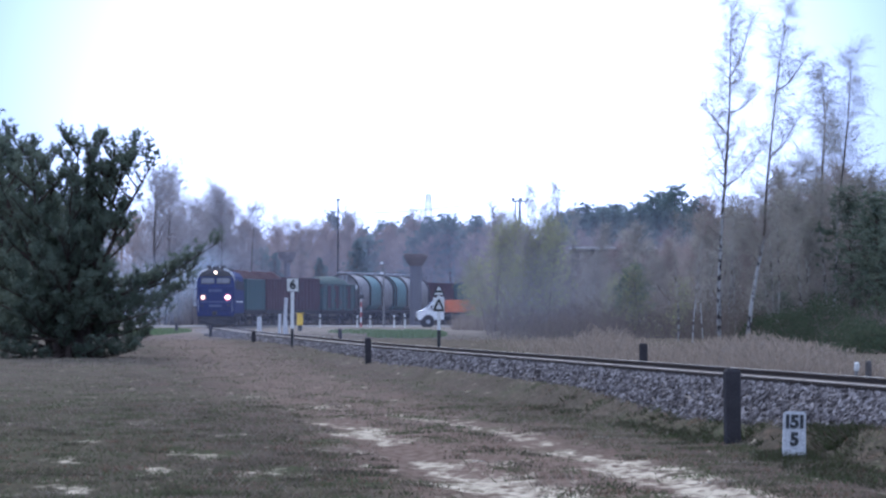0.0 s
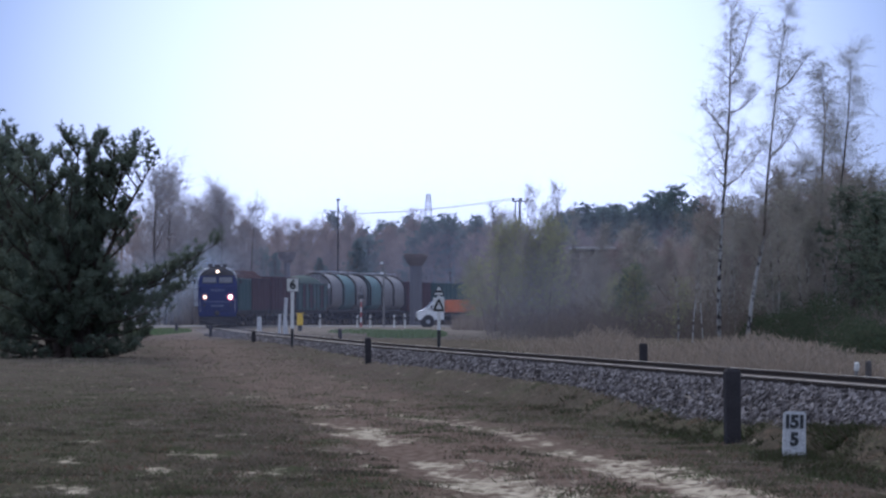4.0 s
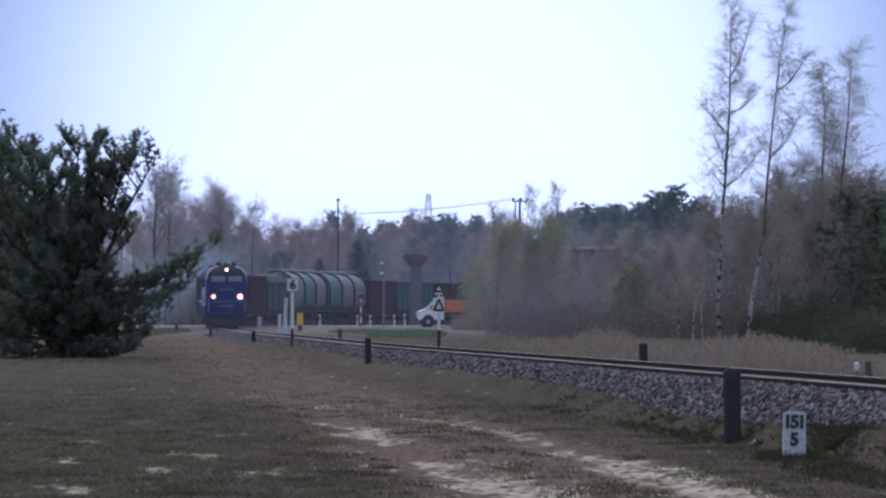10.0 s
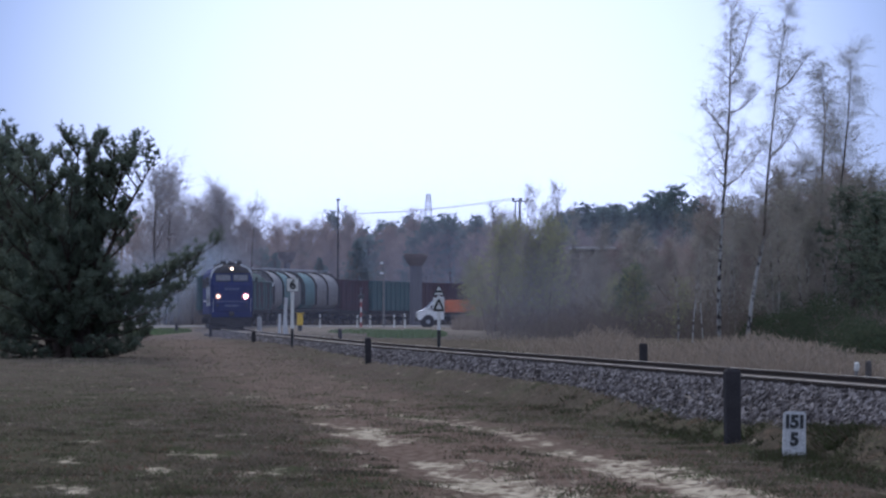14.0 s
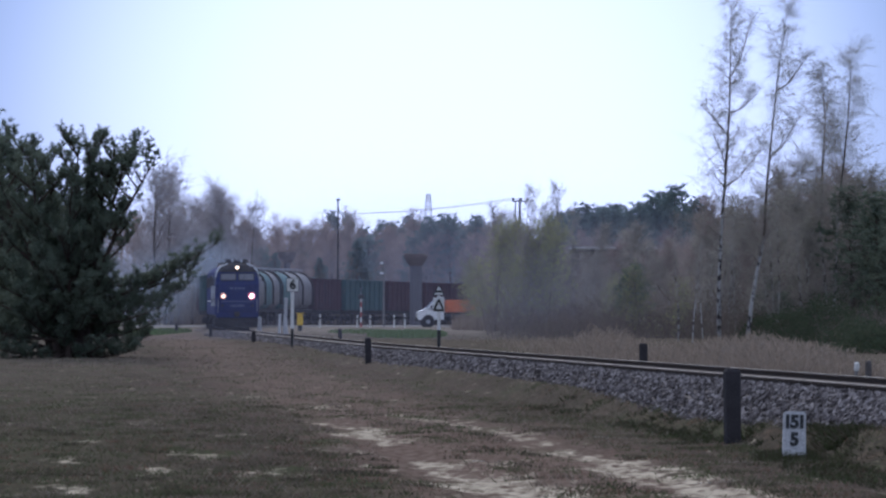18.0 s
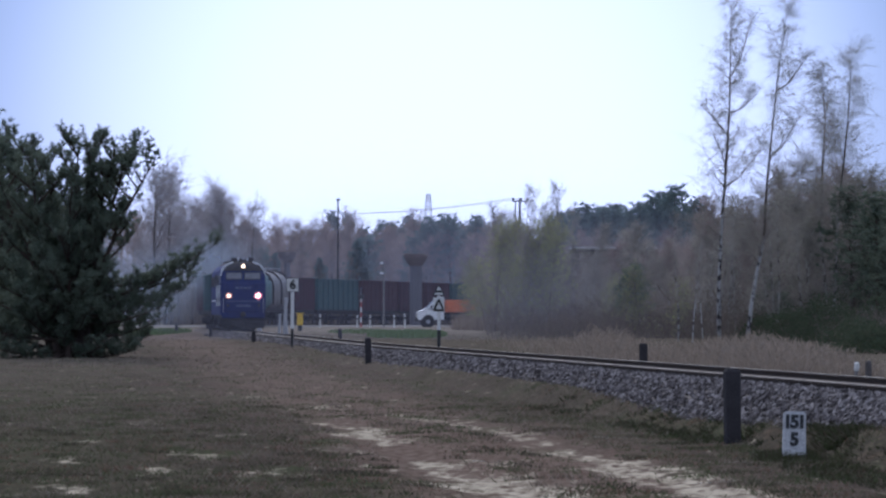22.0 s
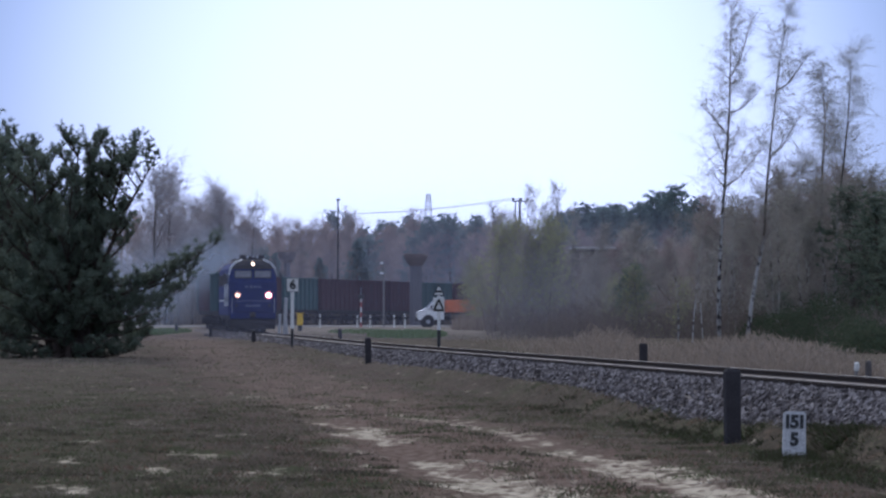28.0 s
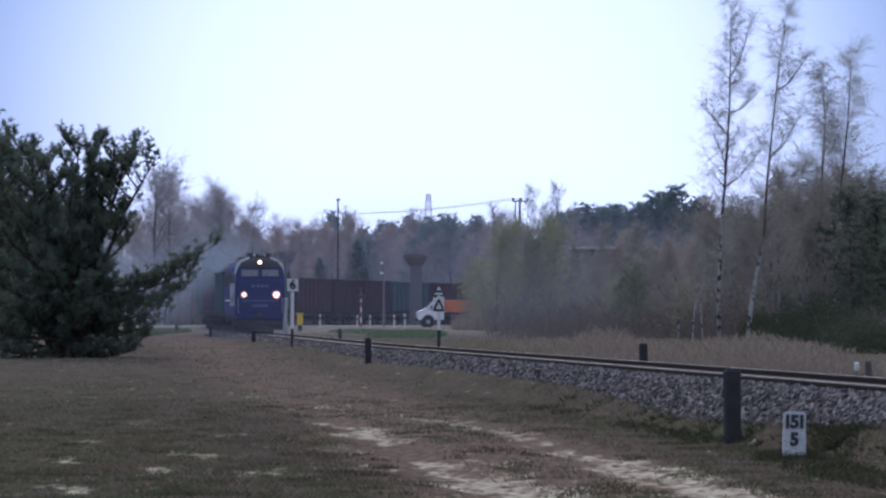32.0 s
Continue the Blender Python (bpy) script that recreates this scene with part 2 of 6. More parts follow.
# small bare spots among the tussocks: x, y, half length
BARE = ((-3.88, 82.6, 0.2), (-5.57, 82.6, 0.2), (-4.57, 63.6, 0.1), (-4.56, 61.8, 0.1), (-4.84, 52.4, 0.1), (-4.73, 46.4, 0.11), (-4.38, 45.4, 0.08),
        (-3.12, 47.7, 0.11), (-2.81, 47.3, 0.08), (-2.97, 43.3, 0.07), (-1.94, 42.4, 0.12), (-1.68, 43.3, 0.08), (-3.82, 40.7, 0.1),
        (-4.14, 38.9, 0.16), (-3.49, 38.3, 0.1), (-3.18, 39.4, 0.06), (-0.89, 43.7, 0.06), (-1.34, 49.0, 0.08), (-2.98, 54.9, 0.08))


def ground_material():
    """Poor sandy grassland: dead grass, moss and green, bare sand in two wheel tracks and scattered spots."""
    m, n, l, p = stuff_nodes("sandy_grassland")
    big, mid, fine = noise_tex(n, l, 0.12, (1, 0.4, 1), 5), noise_tex(n, l, 0.9, (1, 0.26, 1), 6), noise_tex(n, l, 9.0, (1, 0.26, 1), 6)
    col = mix_rgb(n, l, ramp(n, l, mid, 0.35, 0.65), (0.056, 0.044, 0.035), (0.122, 0.095, 0.075))
    col = mix_rgb(n, l, ramp(n, l, big, 0.5, 0.66), col, (0.08, 0.074, 0.04))
    patch = noise_tex(n, l, 0.9, (1, 0.26, 1), 9)
    col = mix_rgb(n, l, ramp(n, l, patch, 0.54, 0.62), col, (0.055, 0.06, 0.031))
    moss = noise_tex(n, l, 2.2, (1, 0.26, 1), 8)
    col = mix_rgb(n, l, ramp(n, l, moss, 0.55, 0.68), col, (0.1, 0.066, 0.052))
    col = mix_rgb(n, l, ramp(n, l, noise_tex(n, l, 1.9, (1, 0.26, 1), 9), 0.62, 0.76), col, (0.15, 0.128, 0.102))
    col = mix_rgb(n, l, ramp(n, l, fine, 0.38, 0.62), mix_rgb(n, l, 0.75, col, (0.044, 0.038, 0.03)), col)
    sep, tc = n.new("ShaderNodeSeparateXYZ"), n.new("ShaderNodeTexCoord")
    l.new(tc.outputs["Object"], sep.inputs[0])

    def calc(op, a, b):
        x = n.new("ShaderNodeMath")
        x.operation = op
        for k, s in ((0, a), (1, b)):
            if hasattr(s, "is_linked"):
                l.new(s, x.inputs[k])
            else:
                x.inputs[k].default_value = s
        return x.outputs[0]

    # sandy, reddish trampled soil about the tracks; darker and more olive away from them
    mid_line = calc("ABSOLUTE", calc("ADD", calc("ADD", sep.outputs[0], calc("MULTIPLY", sep.outputs[1], 0.0865)), -4.75), 0.0)
    worn = n.new("ShaderNodeMapRange")
    worn.inputs["From Min"].default_value, worn.inputs["From Max"].default_value = 2.6, 0.8
    worn.inputs["To Min"].default_value, worn.inputs["To Max"].default_value = 0.0, 0.7
    l.new(calc("ADD", mid_line, calc("MULTIPLY", calc("SUBTRACT", mid, 0.5), 3.0)), worn.inputs[0])
    col = mix_rgb(n, l, worn.outputs[0], col, mix_rgb(n, l, ramp(n, l, fine, 0.3, 0.7), (0.105, 0.07, 0.054), (0.2, 0.15, 0.118)))
    side_factor = n.new("ShaderNodeMapRange")
    side_factor.inputs["From Min"].default_value, side_factor.inputs["From Max"].default_value = 2.4, 5.0
    side_factor.inputs["To Min"].default_value, side_factor.inputs["To Max"].default_value = 0.0, 0.6
    l.new(calc("ADD", mid_line, calc("MULTIPLY", calc("SUBTRACT", big, 0.5), 3.0)), side_factor.inputs[0])
    col = mix_rgb(n, l, side_factor.outputs[0], col, mix_rgb(n, l, ramp(n, l, fine, 0.3, 0.7), (0.04, 0.038, 0.025), (0.085, 0.08, 0.05)))
    # ground colour made paler with distance, to match the tone in the camera's view
    far_pale = n.new("ShaderNodeMapRange")
    far_pale.inputs["From Min"].default_value, far_pale.inputs["From Max"].default_value = 44.0, 125.0
    far_pale.inputs["To Min"].default_value, far_pale.inputs["To Max"].default_value = 0.0, 0.42
    l.new(calc("ADD", sep.outputs[1], calc("MULTIPLY", calc("SUBTRACT", big, 0.5), 60.0)), far_pale.inputs[0])
    col = mix_rgb(n, l, far_pale.outputs[0], col, mix_rgb(n, l, ramp(n, l, mid, 0.3, 0.7), (0.1, 0.082, 0.07), (0.165, 0.134, 0.115)))
    gravel = n.new("ShaderNodeMapRange")
    gravel.inputs["From Min"].default_value, gravel.inputs["From Max"].default_value = 255.0, 300.0
    gravel.inputs["To Min"].default_value, gravel.inputs["To Max"].default_value = 0.0, 0.5
    l.new(sep.outputs[1], gravel.inputs[0])
    col = mix_rgb(n, l, gravel.outputs[0], col, mix_rgb(n, l, ramp(n, l, mid, 0.3, 0.7), (0.2, 0.168, 0.14), (0.3, 0.258, 0.215)))
    ragged = calc("MULTIPLY", calc("SUBTRACT", noise_tex(n, l, 2.4, (1, 0.26, 1), 9), 0.5), 2.0)
    grit = calc("MULTIPLY", calc("SUBTRACT", noise_tex(n, l, 11.0, (1, 0.4, 1), 6), 0.5), 0.9)
    rough_edge = calc("ADD", ragged, grit)
    flat = n.new("ShaderNodeVectorMath")
    flat.operation = "MULTIPLY"
    flat.inputs[1].default_value = (1, 0.26, 0)
    l.new(tc.outputs["Object"], flat.inputs[0])

    def vec(op, a, b, out=0):
        x = n.new("ShaderNodeVectorMath")
        x.operation = op
        for k, v in ((0, a), (1, b)):
            if hasattr(v, "is_linked"):
                l.new(v, x.inputs[k])
            else:
                x.inputs[k].default_value = v
        return x.outputs[out]

    # bare stretches of the two wheel tracks: from (x, y) to (x, y), half width
    sand = 0.0
    for x0, y0, x1, y1, wide in SAND + tuple((x - r, y, x + r, y, 0.04) for x, y, r in BARE):
        d = Vector((x1 - x0, (y1 - y0) * 0.26, 0))
        rel = vec("SUBTRACT", flat.outputs[0], (x0, y0 * 0.26, 0))
        t = n.new("ShaderNodeClamp")
        l.new(calc("DIVIDE", vec("DOT_PRODUCT", rel, d, 1), d.length_squared), t.inputs[0])
        foot = n.new("ShaderNodeVectorMath")
        foot.operation = "SCALE"
        foot.inputs[0].default_value = d
        l.new(t.outputs[0], foot.inputs["Scale"])
        off = vec("DISTANCE", rel, foot.outputs[0], 1)
        bare = ramp(n, l, calc("ADD", calc("SUBTRACT", wide, off), rough_edge), -0.05, 0.3)
        sand = bare if sand == 0.0 else calc("MAXIMUM", sand, bare)
    spots = noise_tex(n, l, 2.6, (1, 0.26, 1), 8)
    sand = calc("MAXIMUM", sand, calc("MULTIPLY", ramp(n, l, spots, 0.64, 0.7), 0.75))
    sand = calc("MULTIPLY", sand, ramp(n, l, noise_tex(n, l, 7.0, (1, 0.26, 1), 9), 0.36, 0.52))
    col = mix_rgb(n, l, sand, col, mix_rgb(n, l, ramp(n, l, fine, 0.3, 0.7), (0.26, 0.22, 0.16), (0.45, 0.39, 0.295)))
    l.new(col, p.inputs["Base Color"])
    p.inputs["Roughness"].default_value = 1.0
    p.inputs["Specular IOR Level"].default_value = 0.0
    bp = n.new("ShaderNodeBump")
    bp.inputs["Strength"].default_value, bp.inputs["Distance"].default_value = 0.8, 0.06
    l.new(fine, bp.inputs["Height"])
    l.new(bp.outputs[0], p.inputs["Normal"])
    return m


M["ground"] = ground_material()


# ---- building helpers ----
class Shape:
    def __init__(self):
        self.v, self.f = [], []

    def add(self, verts, faces):
        k = len(self.v)
        self.v.extend(tuple(p) for p in verts)
        self.f.extend(tuple(i + k for i in f) for f in faces)
        return self

    def box(self, c, s, bevel=0.0):
        """A box with chamfered edges about c."""
        hx, hy, hz = s[0] / 2, s[1] / 2, s[2] / 2
        b = min(bevel, 0.45 * min(s))
        if b <= 0:
            vs = [(c[0] + i * hx, c[1] + j * hy, c[2] + k * hz) for i in (-1, 1) for j in (-1, 1) for k in (-1, 1)]
            return self.add(vs, [(0, 1, 3, 2), (4, 6, 7, 5), (0, 4, 5, 1), (2, 3, 7, 6), (0, 2, 6, 4), (1, 5, 7, 3)])
        vs, at = [], {}
        for i in (-1, 1):
            for j in (-1, 1):
                for k in (-1, 1):
                    for ax in range(3):
                        at[i, j, k, ax] = len(vs)
                        d = [hx - b, hy - b, hz - b]
                        d[ax] += b
                        vs.append((c[0] + i * d[0], c[1] + j * d[1], c[2] + k * d[2]))
        fs = []
        for s1 in (-1, 1):
            fs.append([at[s1, j, k, 0] for j, k in ((-1, -1), (1, -1), (1, 1), (-1, 1))][::s1])
            fs.append([at[i, s1, k, 1] for i, k in ((-1, -1), (-1, 1), (1, 1), (1, -1))][::s1])
            fs.append([at[i, j, s1, 2] for i, j in ((-1, -1), (1, -1), (1, 1), (-1, 1))][::s1])
            for s2 in (-1, 1):
                o = s1 * s2
                fs.append([at[s1, s2, -1, 0], at[s1, s2, -1, 1], at[s1, s2, 1, 1], at[s1, s2, 1, 0]][::o])
                fs.append([at[s1, -1, s2, 0], at[s1, 1, s2, 0], at[s1, 1, s2, 2], at[s1, -1, s2, 2]][::o])
                fs.append([at[-1, s1, s2, 1], at[-1, s1, s2, 2], at[1, s1, s2, 2], at[1, s1, s2, 1]][::o])
                for s3 in (-1, 1):
                    fs.append([at[s1, s2, s3, 0], at[s1, s2, s3, 1], at[s1, s2, s3, 2]][::o * s3])
        return self.add(vs, fs)

    def tube(self, pts, radii, seg=6, caps=True):
        pts = [Vector(p) for p in pts]
        vs, fs = [], []
        for i, p in enumerate(pts):
            d = (pts[min(i + 1, len(pts) - 1)] - pts[max(i - 1, 0)]).normalized()
            u = d.cross(Vector((0.31, 0.93, 0.17)) if abs(d.y) < 0.9 else Vector((1, 0, 0.1))).normalized()
            w = d.cross(u)
            for k in range(seg):
                a = 2 * math.pi * k / seg
                vs.append(p + (u * math.cos(a) + w * math.sin(a)) * radii[i])
        for i in range(len(pts) - 1):
            for k in range(seg):
                q = (k + 1) % seg
                fs.append((i * seg + k, i * seg + q, (i + 1) * seg + q, (i + 1) * seg + k))
        if caps and seg > 3:
            fs.append(tuple(range(seg))[::-1])
            fs.append(tuple(range((len(pts) - 1) * seg, len(pts) * seg)))
        return self.add(vs, fs)

    def prism(self, outline, axis, lo, hi):
        """An outline of (a, b) pairs drawn out along axis 0, 1 or 2 from lo to hi."""
        n = len(outline)
        vs = []
        for t in (lo, hi):
            for a, b in outline:
                vs.append([(t, a, b), (a, t, b), (a, b, t)][axis])
        return self.add(vs, [tuple(range(n)), tuple(range(n, 2 * n))[::-1]] + [(i, (i + 1) % n, n + (i + 1) % n, n + i) for i in range(n)])

    def loft(self, rings):
        n = len(rings[0])
        vs = [p for r in rings for p in r]
        fs = [(i * n + k, i * n + (k + 1) % n, (i + 1) * n + (k + 1) % n, (i + 1) * n + k) for i in range(len(rings) - 1) for k in range(n)]
        return self.add(vs, fs + [tuple(range(n))[::-1], tuple(range((len(rings) - 1) * n, len(rings) * n))])

    def blade(self, p, tip, width, rng):
        p, tip = Vector(p), Vector(tip)
        side = (tip - p).cross(Vector((rng.uniform(-1, 1), rng.uniform(-1, 1), rng.uniform(-0.4, 0.4))))
        if side.length < 1e-6:
            side = Vector((1, 0, 0))
        side = side.normalized() * (width / 2)
        k = len(self.v)
        self.v.extend((tuple(p - side), tuple(p + side), tuple(tip)))
        self.f.append((k, k + 1, k + 2))

    def mesh(self, name, material, fix=True, smooth=False):
        me = bpy.data.meshes.new(name)
        me.from_pydata(self.v, [], self.f)
        me.materials.append(material)
        if fix and len(self.f) < 20000:
            bm = bmesh.new()
            bm.from_mesh(me)
            bmesh.ops.recalc_face_normals(bm, faces=bm.faces)
            bm.to_mesh(me)
            bm.free()
        if smooth:
            me.polygons.foreach_set("use_smooth", [True] * len(me.polygons))
        me.update()
        return me


def part(name, shape, material, parent, label="", m=None, fix=True, smooth=False):
    me = shape if isinstance(shape, bpy.types.Mesh) else shape.mesh(name, M[material], fix, smooth)
    ob = new(name, me)
    ob.parent = parent
    if m is not None:
        ob.matrix_basis = m
    if label:
        tagged(ob, label)
    return ob


def thing(name, label, category, m=None, group="", kind=""):
    ob = new(name)
    ob.empty_display_size = 0.3
    if m is not None:
        ob.matrix_basis = m
    return tagged(ob, label, category, group, kind)


def solid(name, shape, material, label, category, m=None, group="", kind="", fix=True, smooth=False):
    ob = new(name, shape if isinstance(shape, bpy.types.Mesh) else shape.mesh(name, M[material], fix, smooth))
    if m is not None:
        ob.matrix_basis = m
    return tagged(ob, label, category, group, kind)


def lettering(words, size, material):
    """A mesh of letters in the x-z plane, centred, facing -y."""
    cu = bpy.data.curves.new("letters", "FONT")
    cu.body, cu.size, cu.align_x, cu.align_y, cu.extrude, cu.offset = words, size, "CENTER", "CENTER", 0.004, size * 0.05
    tmp = bpy.data.objects.new("letters", cu)
    scene.collection.objects.link(tmp)
    me = bpy.data.meshes.new_from_object(tmp.evaluated_get(bpy.context.evaluated_depsgraph_get()))
    bpy.data.objects.remove(tmp)
    me.materials.clear()
    me.materials.append(M[material])
    me.transform(pose(0, 0, 0, 90))
    return me


# ---- the lie of the land and the line ----
def rail_level(y):
    return float(np.interp(y, (-100, 150, 236, 308, 350, 900), (0.75, 0.76, 0.92, 1.2, 1.35, 1.35)))


def base_level(y):
    return float(np.interp(y, (-100, 60, 122, 163, 200, 255, 300, 340, 420, 3000), (0, 0, 0.2, 0.48, 0.52, 0.6, 0.9, 1.14, 1.2, 1.2)))


STEP = 0.5
LINE = {}


def lay_line():
    """Centre line by distance: nought where the engine's front is at the start, growing backwards along the train."""
    def bearing(a):
        return -0.0937 + 0.0052 * min(max(a + 8.0, 0.0), 68.0)
    x, y = -17.4, 308.0
    for i in range(0, 801):
        LINE[i] = (x, y, bearing(i * STEP))
        b = bearing((i + 0.5) * STEP)
        x, y = x + math.sin(b) * STEP, y + math.cos(b) * STEP
    x, y = -17.4, 308.0
    for i in range(0, -801, -1):
        LINE[i] = (x, y, bearing(i * STEP))
        b = bearing((i - 0.5) * STEP)
        x, y = x - math.sin(b) * STEP, y - math.cos(b) * STEP


lay_line()


def on_line(a):
    i = math.floor(a / STEP)
    f = a / STEP - i
    p, q = LINE[i], LINE[i + 1]
    x, y, b = (p[k] + (q[k] - p[k]) * f for k in range(3))
    return Vector((x, y, rail_level(y))), b


def line_x(y):
    return -17.4 + (308 - y) * 0.0940


def height(x, y):
    z = base_level(y)
    side_factor = min(1.0, max(0.2, abs(x - line_x(y)) / 6.0)) if y < 300 else 0.4
    z += side_factor * (0.07 * noise.noise((x * 0.16, y * 0.07, 1.7)) + 0.03 * noise.noise((x * 0.8, y * 0.6, 4.1)))
    if 30 < y < 260 and line_x(y) - 2.75 < x < line_x(y):
        # a low bank of soil against the foot of the ballast
        f = min(1.0, (x - line_x(y) + 2.75) / 0.6)
        z += float(np.interp(y, (44, 52, 60, 68, 75, 97, 122, 160, 220, 260), (0.4, 0.27, 0.18, 0.26, 0.34, 0.28, 0.18, 0.12, 0.08, 0.0))) * f * f * (3 - 2 * f)
    for x0, slope in ((3.92, -0.09), (5.6, -0.083)):
        if y < 90:
            z -= 0.04 * math.exp(-((x - x0 - slope * y) / 0.3) ** 2)
    return z


def build_ground():
    def axis(*runs):
        out = []
        for a, b, s in runs:
            out += list(np.arange(a, b, s))
        return out
    xs = axis((-2000, -300, 170), (-300, -60, 20), (-60, -14, 2), (-14, 12, 0.3), (12, 60, 2), (60, 300, 20), (300, 2001, 170))
    ys = axis((-300, -20, 40), (-20, 30, 5), (30, 110, 0.5), (110, 320, 2), (320, 600, 8), (600, 4001, 200))
    s = Shape()
    s.v = [(x, y, height(x, y)) for y in ys for x in xs]
    n = len(xs)
    s.f = [(j * n + i, j * n + i + 1, (j + 1) * n + i + 1, (j + 1) * n + i) for j in range(len(ys) - 1) for i in range(n - 1)]
    solid("ground", s, "ground", "sandy grassland with dead grass and bare wheel tracks", "ground", kind="structure", fix=False, smooth=True)


build_ground()


def along(s, section, a0, a1, step, foot=None):
    """Draws a cross-section of (side, up) along the line; foot: outer points that follow the ground."""
    n = len(section)
    k = 0
    a = a0
    base = len(s.v)
    while a <= a1 + 1e-6:
        c, b = on_line(a)
        side = Vector((math.cos(b), -math.sin(b), 0))
        for j, (u, w) in enumerate(section):
            p = c + side * u
            z = c.z + w
            if foot and j in foot:
                z = base_level(p.y) - 0.12
            s.v.append((p.x, p.y, z))
        k += 1
        a += step
    for i in range(k - 1):
        for j in range(n - 1):
            s.f.append((base + i * n + j, base + i * n + j + 1, base + (i + 1) * n + j + 1, base + (i + 1) * n + j))


def build_track():
    track = thing("railway_track", "single broad-gauge line with rusty rails on grey stone ballast", "railway", kind="structure")
    s = Shape()
    along(s, [(-2.4, -0.9), (-1.55, -0.2), (-1.25, -0.1), (1.25, -0.1), (1.55, -0.2), (2.4, -0.9)], -370, 330, 2.0, foot=(0, 5))
    part("ballast_bed", s, "ballast", track, "grey crushed-stone bed", fix=False)
    rail = [(-0.075, -0.18), (-0.075, -0.165), (-0.012, -0.145), (-0.012, -0.045), (-0.036, -0.035), (-0.036, -0.002), (0.036, -0.002),
            (0.036, -0.035), (0.012, -0.045), (0.012, -0.145), (0.075, -0.165), (0.075, -0.18)]
    for side in (-0.797, 0.797):
        s = Shape()
        along(s, [(side + u, w) for u, w in rail], -370, 330, 2.0)
        r = part("rail", s, "rust", track, "rusty steel rail", fix=False)
        s = Shape()
        along(s, [(side - 0.034, -0.004), (side - 0.03, 0.0), (side + 0.03, 0.0), (side + 0.034, -0.004)], -370, 330, 2.0)
        part("running_surface", s, "polished", r, "worn bright rail head", fix=False)
    # loose stones on the shoulder that faces the field
    rs = np.random.RandomState(5)
    oct_v = np.array([(1, 0, 0), (0, 1, 0), (-1, 0, 0), (0, -1, 0), (0, 0, 1), (0, 0, -1)], float)
    oct_f = np.array([(0, 1, 4), (1, 2, 4), (2, 3, 4), (3, 0, 4), (1, 0, 5), (2, 1, 5), (3, 2, 5), (0, 3, 5)])
    n = 34000
    a = -(308 - (44 + 225 * rs.rand(n) ** 2.2)) / 0.9956
    u = -(0.92 + 1.45 * rs.rand(n) ** 0.9)
    verts = np.zeros((n, 6, 3))
    for i in range(n):
        c, b = on_line(float(a[i]))
        px, py = c.x + math.cos(b) * u[i], c.y - math.sin(b) * u[i]
        low = base_level(py) - 0.1
        top = c.z - 0.1
        pz = top - 0.05 * max(0, -1.3 - u[i]) * 4 if u[i] > -1.5 else top - 0.05 + (low - top + 0.05) * (-1.5 - u[i]) / 0.9
        size = rs.uniform(0.028, 0.06) * (1.0 if py < 85 else 1.1 if py < 140 else 1.4)
        q = oct_v * rs.uniform(0.65, 1.25, (6, 1)) * size * rs.uniform(0.7, 1.3, 3)
        t = rs.uniform(0, 6.28)
        ct, st = math.cos(t), math.sin(t)
        tilt = rs.uniform(-0.8, 0.8)
        x1, y1, z1 = q[:, 0] * ct - q[:, 1] * st, q[:, 0] * st + q[:, 1] * ct, q[:, 2]
        verts[i] = np.stack((px + x1, py + y1 * math.cos(tilt) - z1 * math.sin(tilt), pz + y1 * math.sin(tilt) + z1 * math.cos(tilt)), 1)
    faces = (oct_f[None] + 6 * np.arange(n)[:, None, None]).reshape(-1, 3)
    me = bpy.data.meshes.new("ballast_stones")
    me.from_pydata(verts.reshape(-1, 3).tolist(), [], faces.tolist())
    me.materials.append(M["stone"])
    tagged(part("ballast_stones", me, "stone", track, "loose grey granite ballast stones"), kind="stuff")
    return track


track = build_track()


def build_road():
    # the country road that comes to the crossing, a low strip with worn verges
    s = Shape()
    rings = []
    for x in np.arange(-40, 61, 4.0):
        y = 343 + 0.02 * x
        z = base_level(y) + 0.06
        rings.append([(x, y - 3.2, z - 0.2), (x, y - 2.9, z), (x, y, z + 0.05), (x, y + 2.9, z), (x, y + 3.2, z - 0.2)])
    k = 5
    s.v = [p for r in rings for p in r]
    s.f = [(i * k + j, (i + 1) * k + j, (i + 1) * k + j + 1, i * k + j + 1) for i in range(len(rings) - 1) for j in range(k - 1)]
    solid("road", s, "asphalt", "worn pale asphalt country road to the level crossing", "road", kind="structure", fix=False)


build_road()


# ---- the train ----
def wheel_mesh(r=0.475, gauge=1.52):
    s = Shape()
    s.tube([(-1.05, 0, 0), (1.05, 0, 0)], [0.085, 0.085], 8)
    for side in (-1, 1):
        x = side * (gauge / 2 + 0.065)
        s.tube([(x - side * 0.065, 0, 0), (x - side * 0.035, 0, 0), (x - side * 0.034, 0, 0), (x + side * 0.065, 0, 0)], [r + 0.03, r + 0.03, r, r - 0.005], 20)
        for k in range(4):
            t = k * math.pi / 2
            s.box((x + side * 0.07, 0.27 * math.cos(t), 0.27 * math.sin(t)), (0.02, 0.09, 0.09), 0.01)
    return s.mesh("wheelset", M["wheel"])


WHEEL = wheel_mesh()
WHEELSETS = []


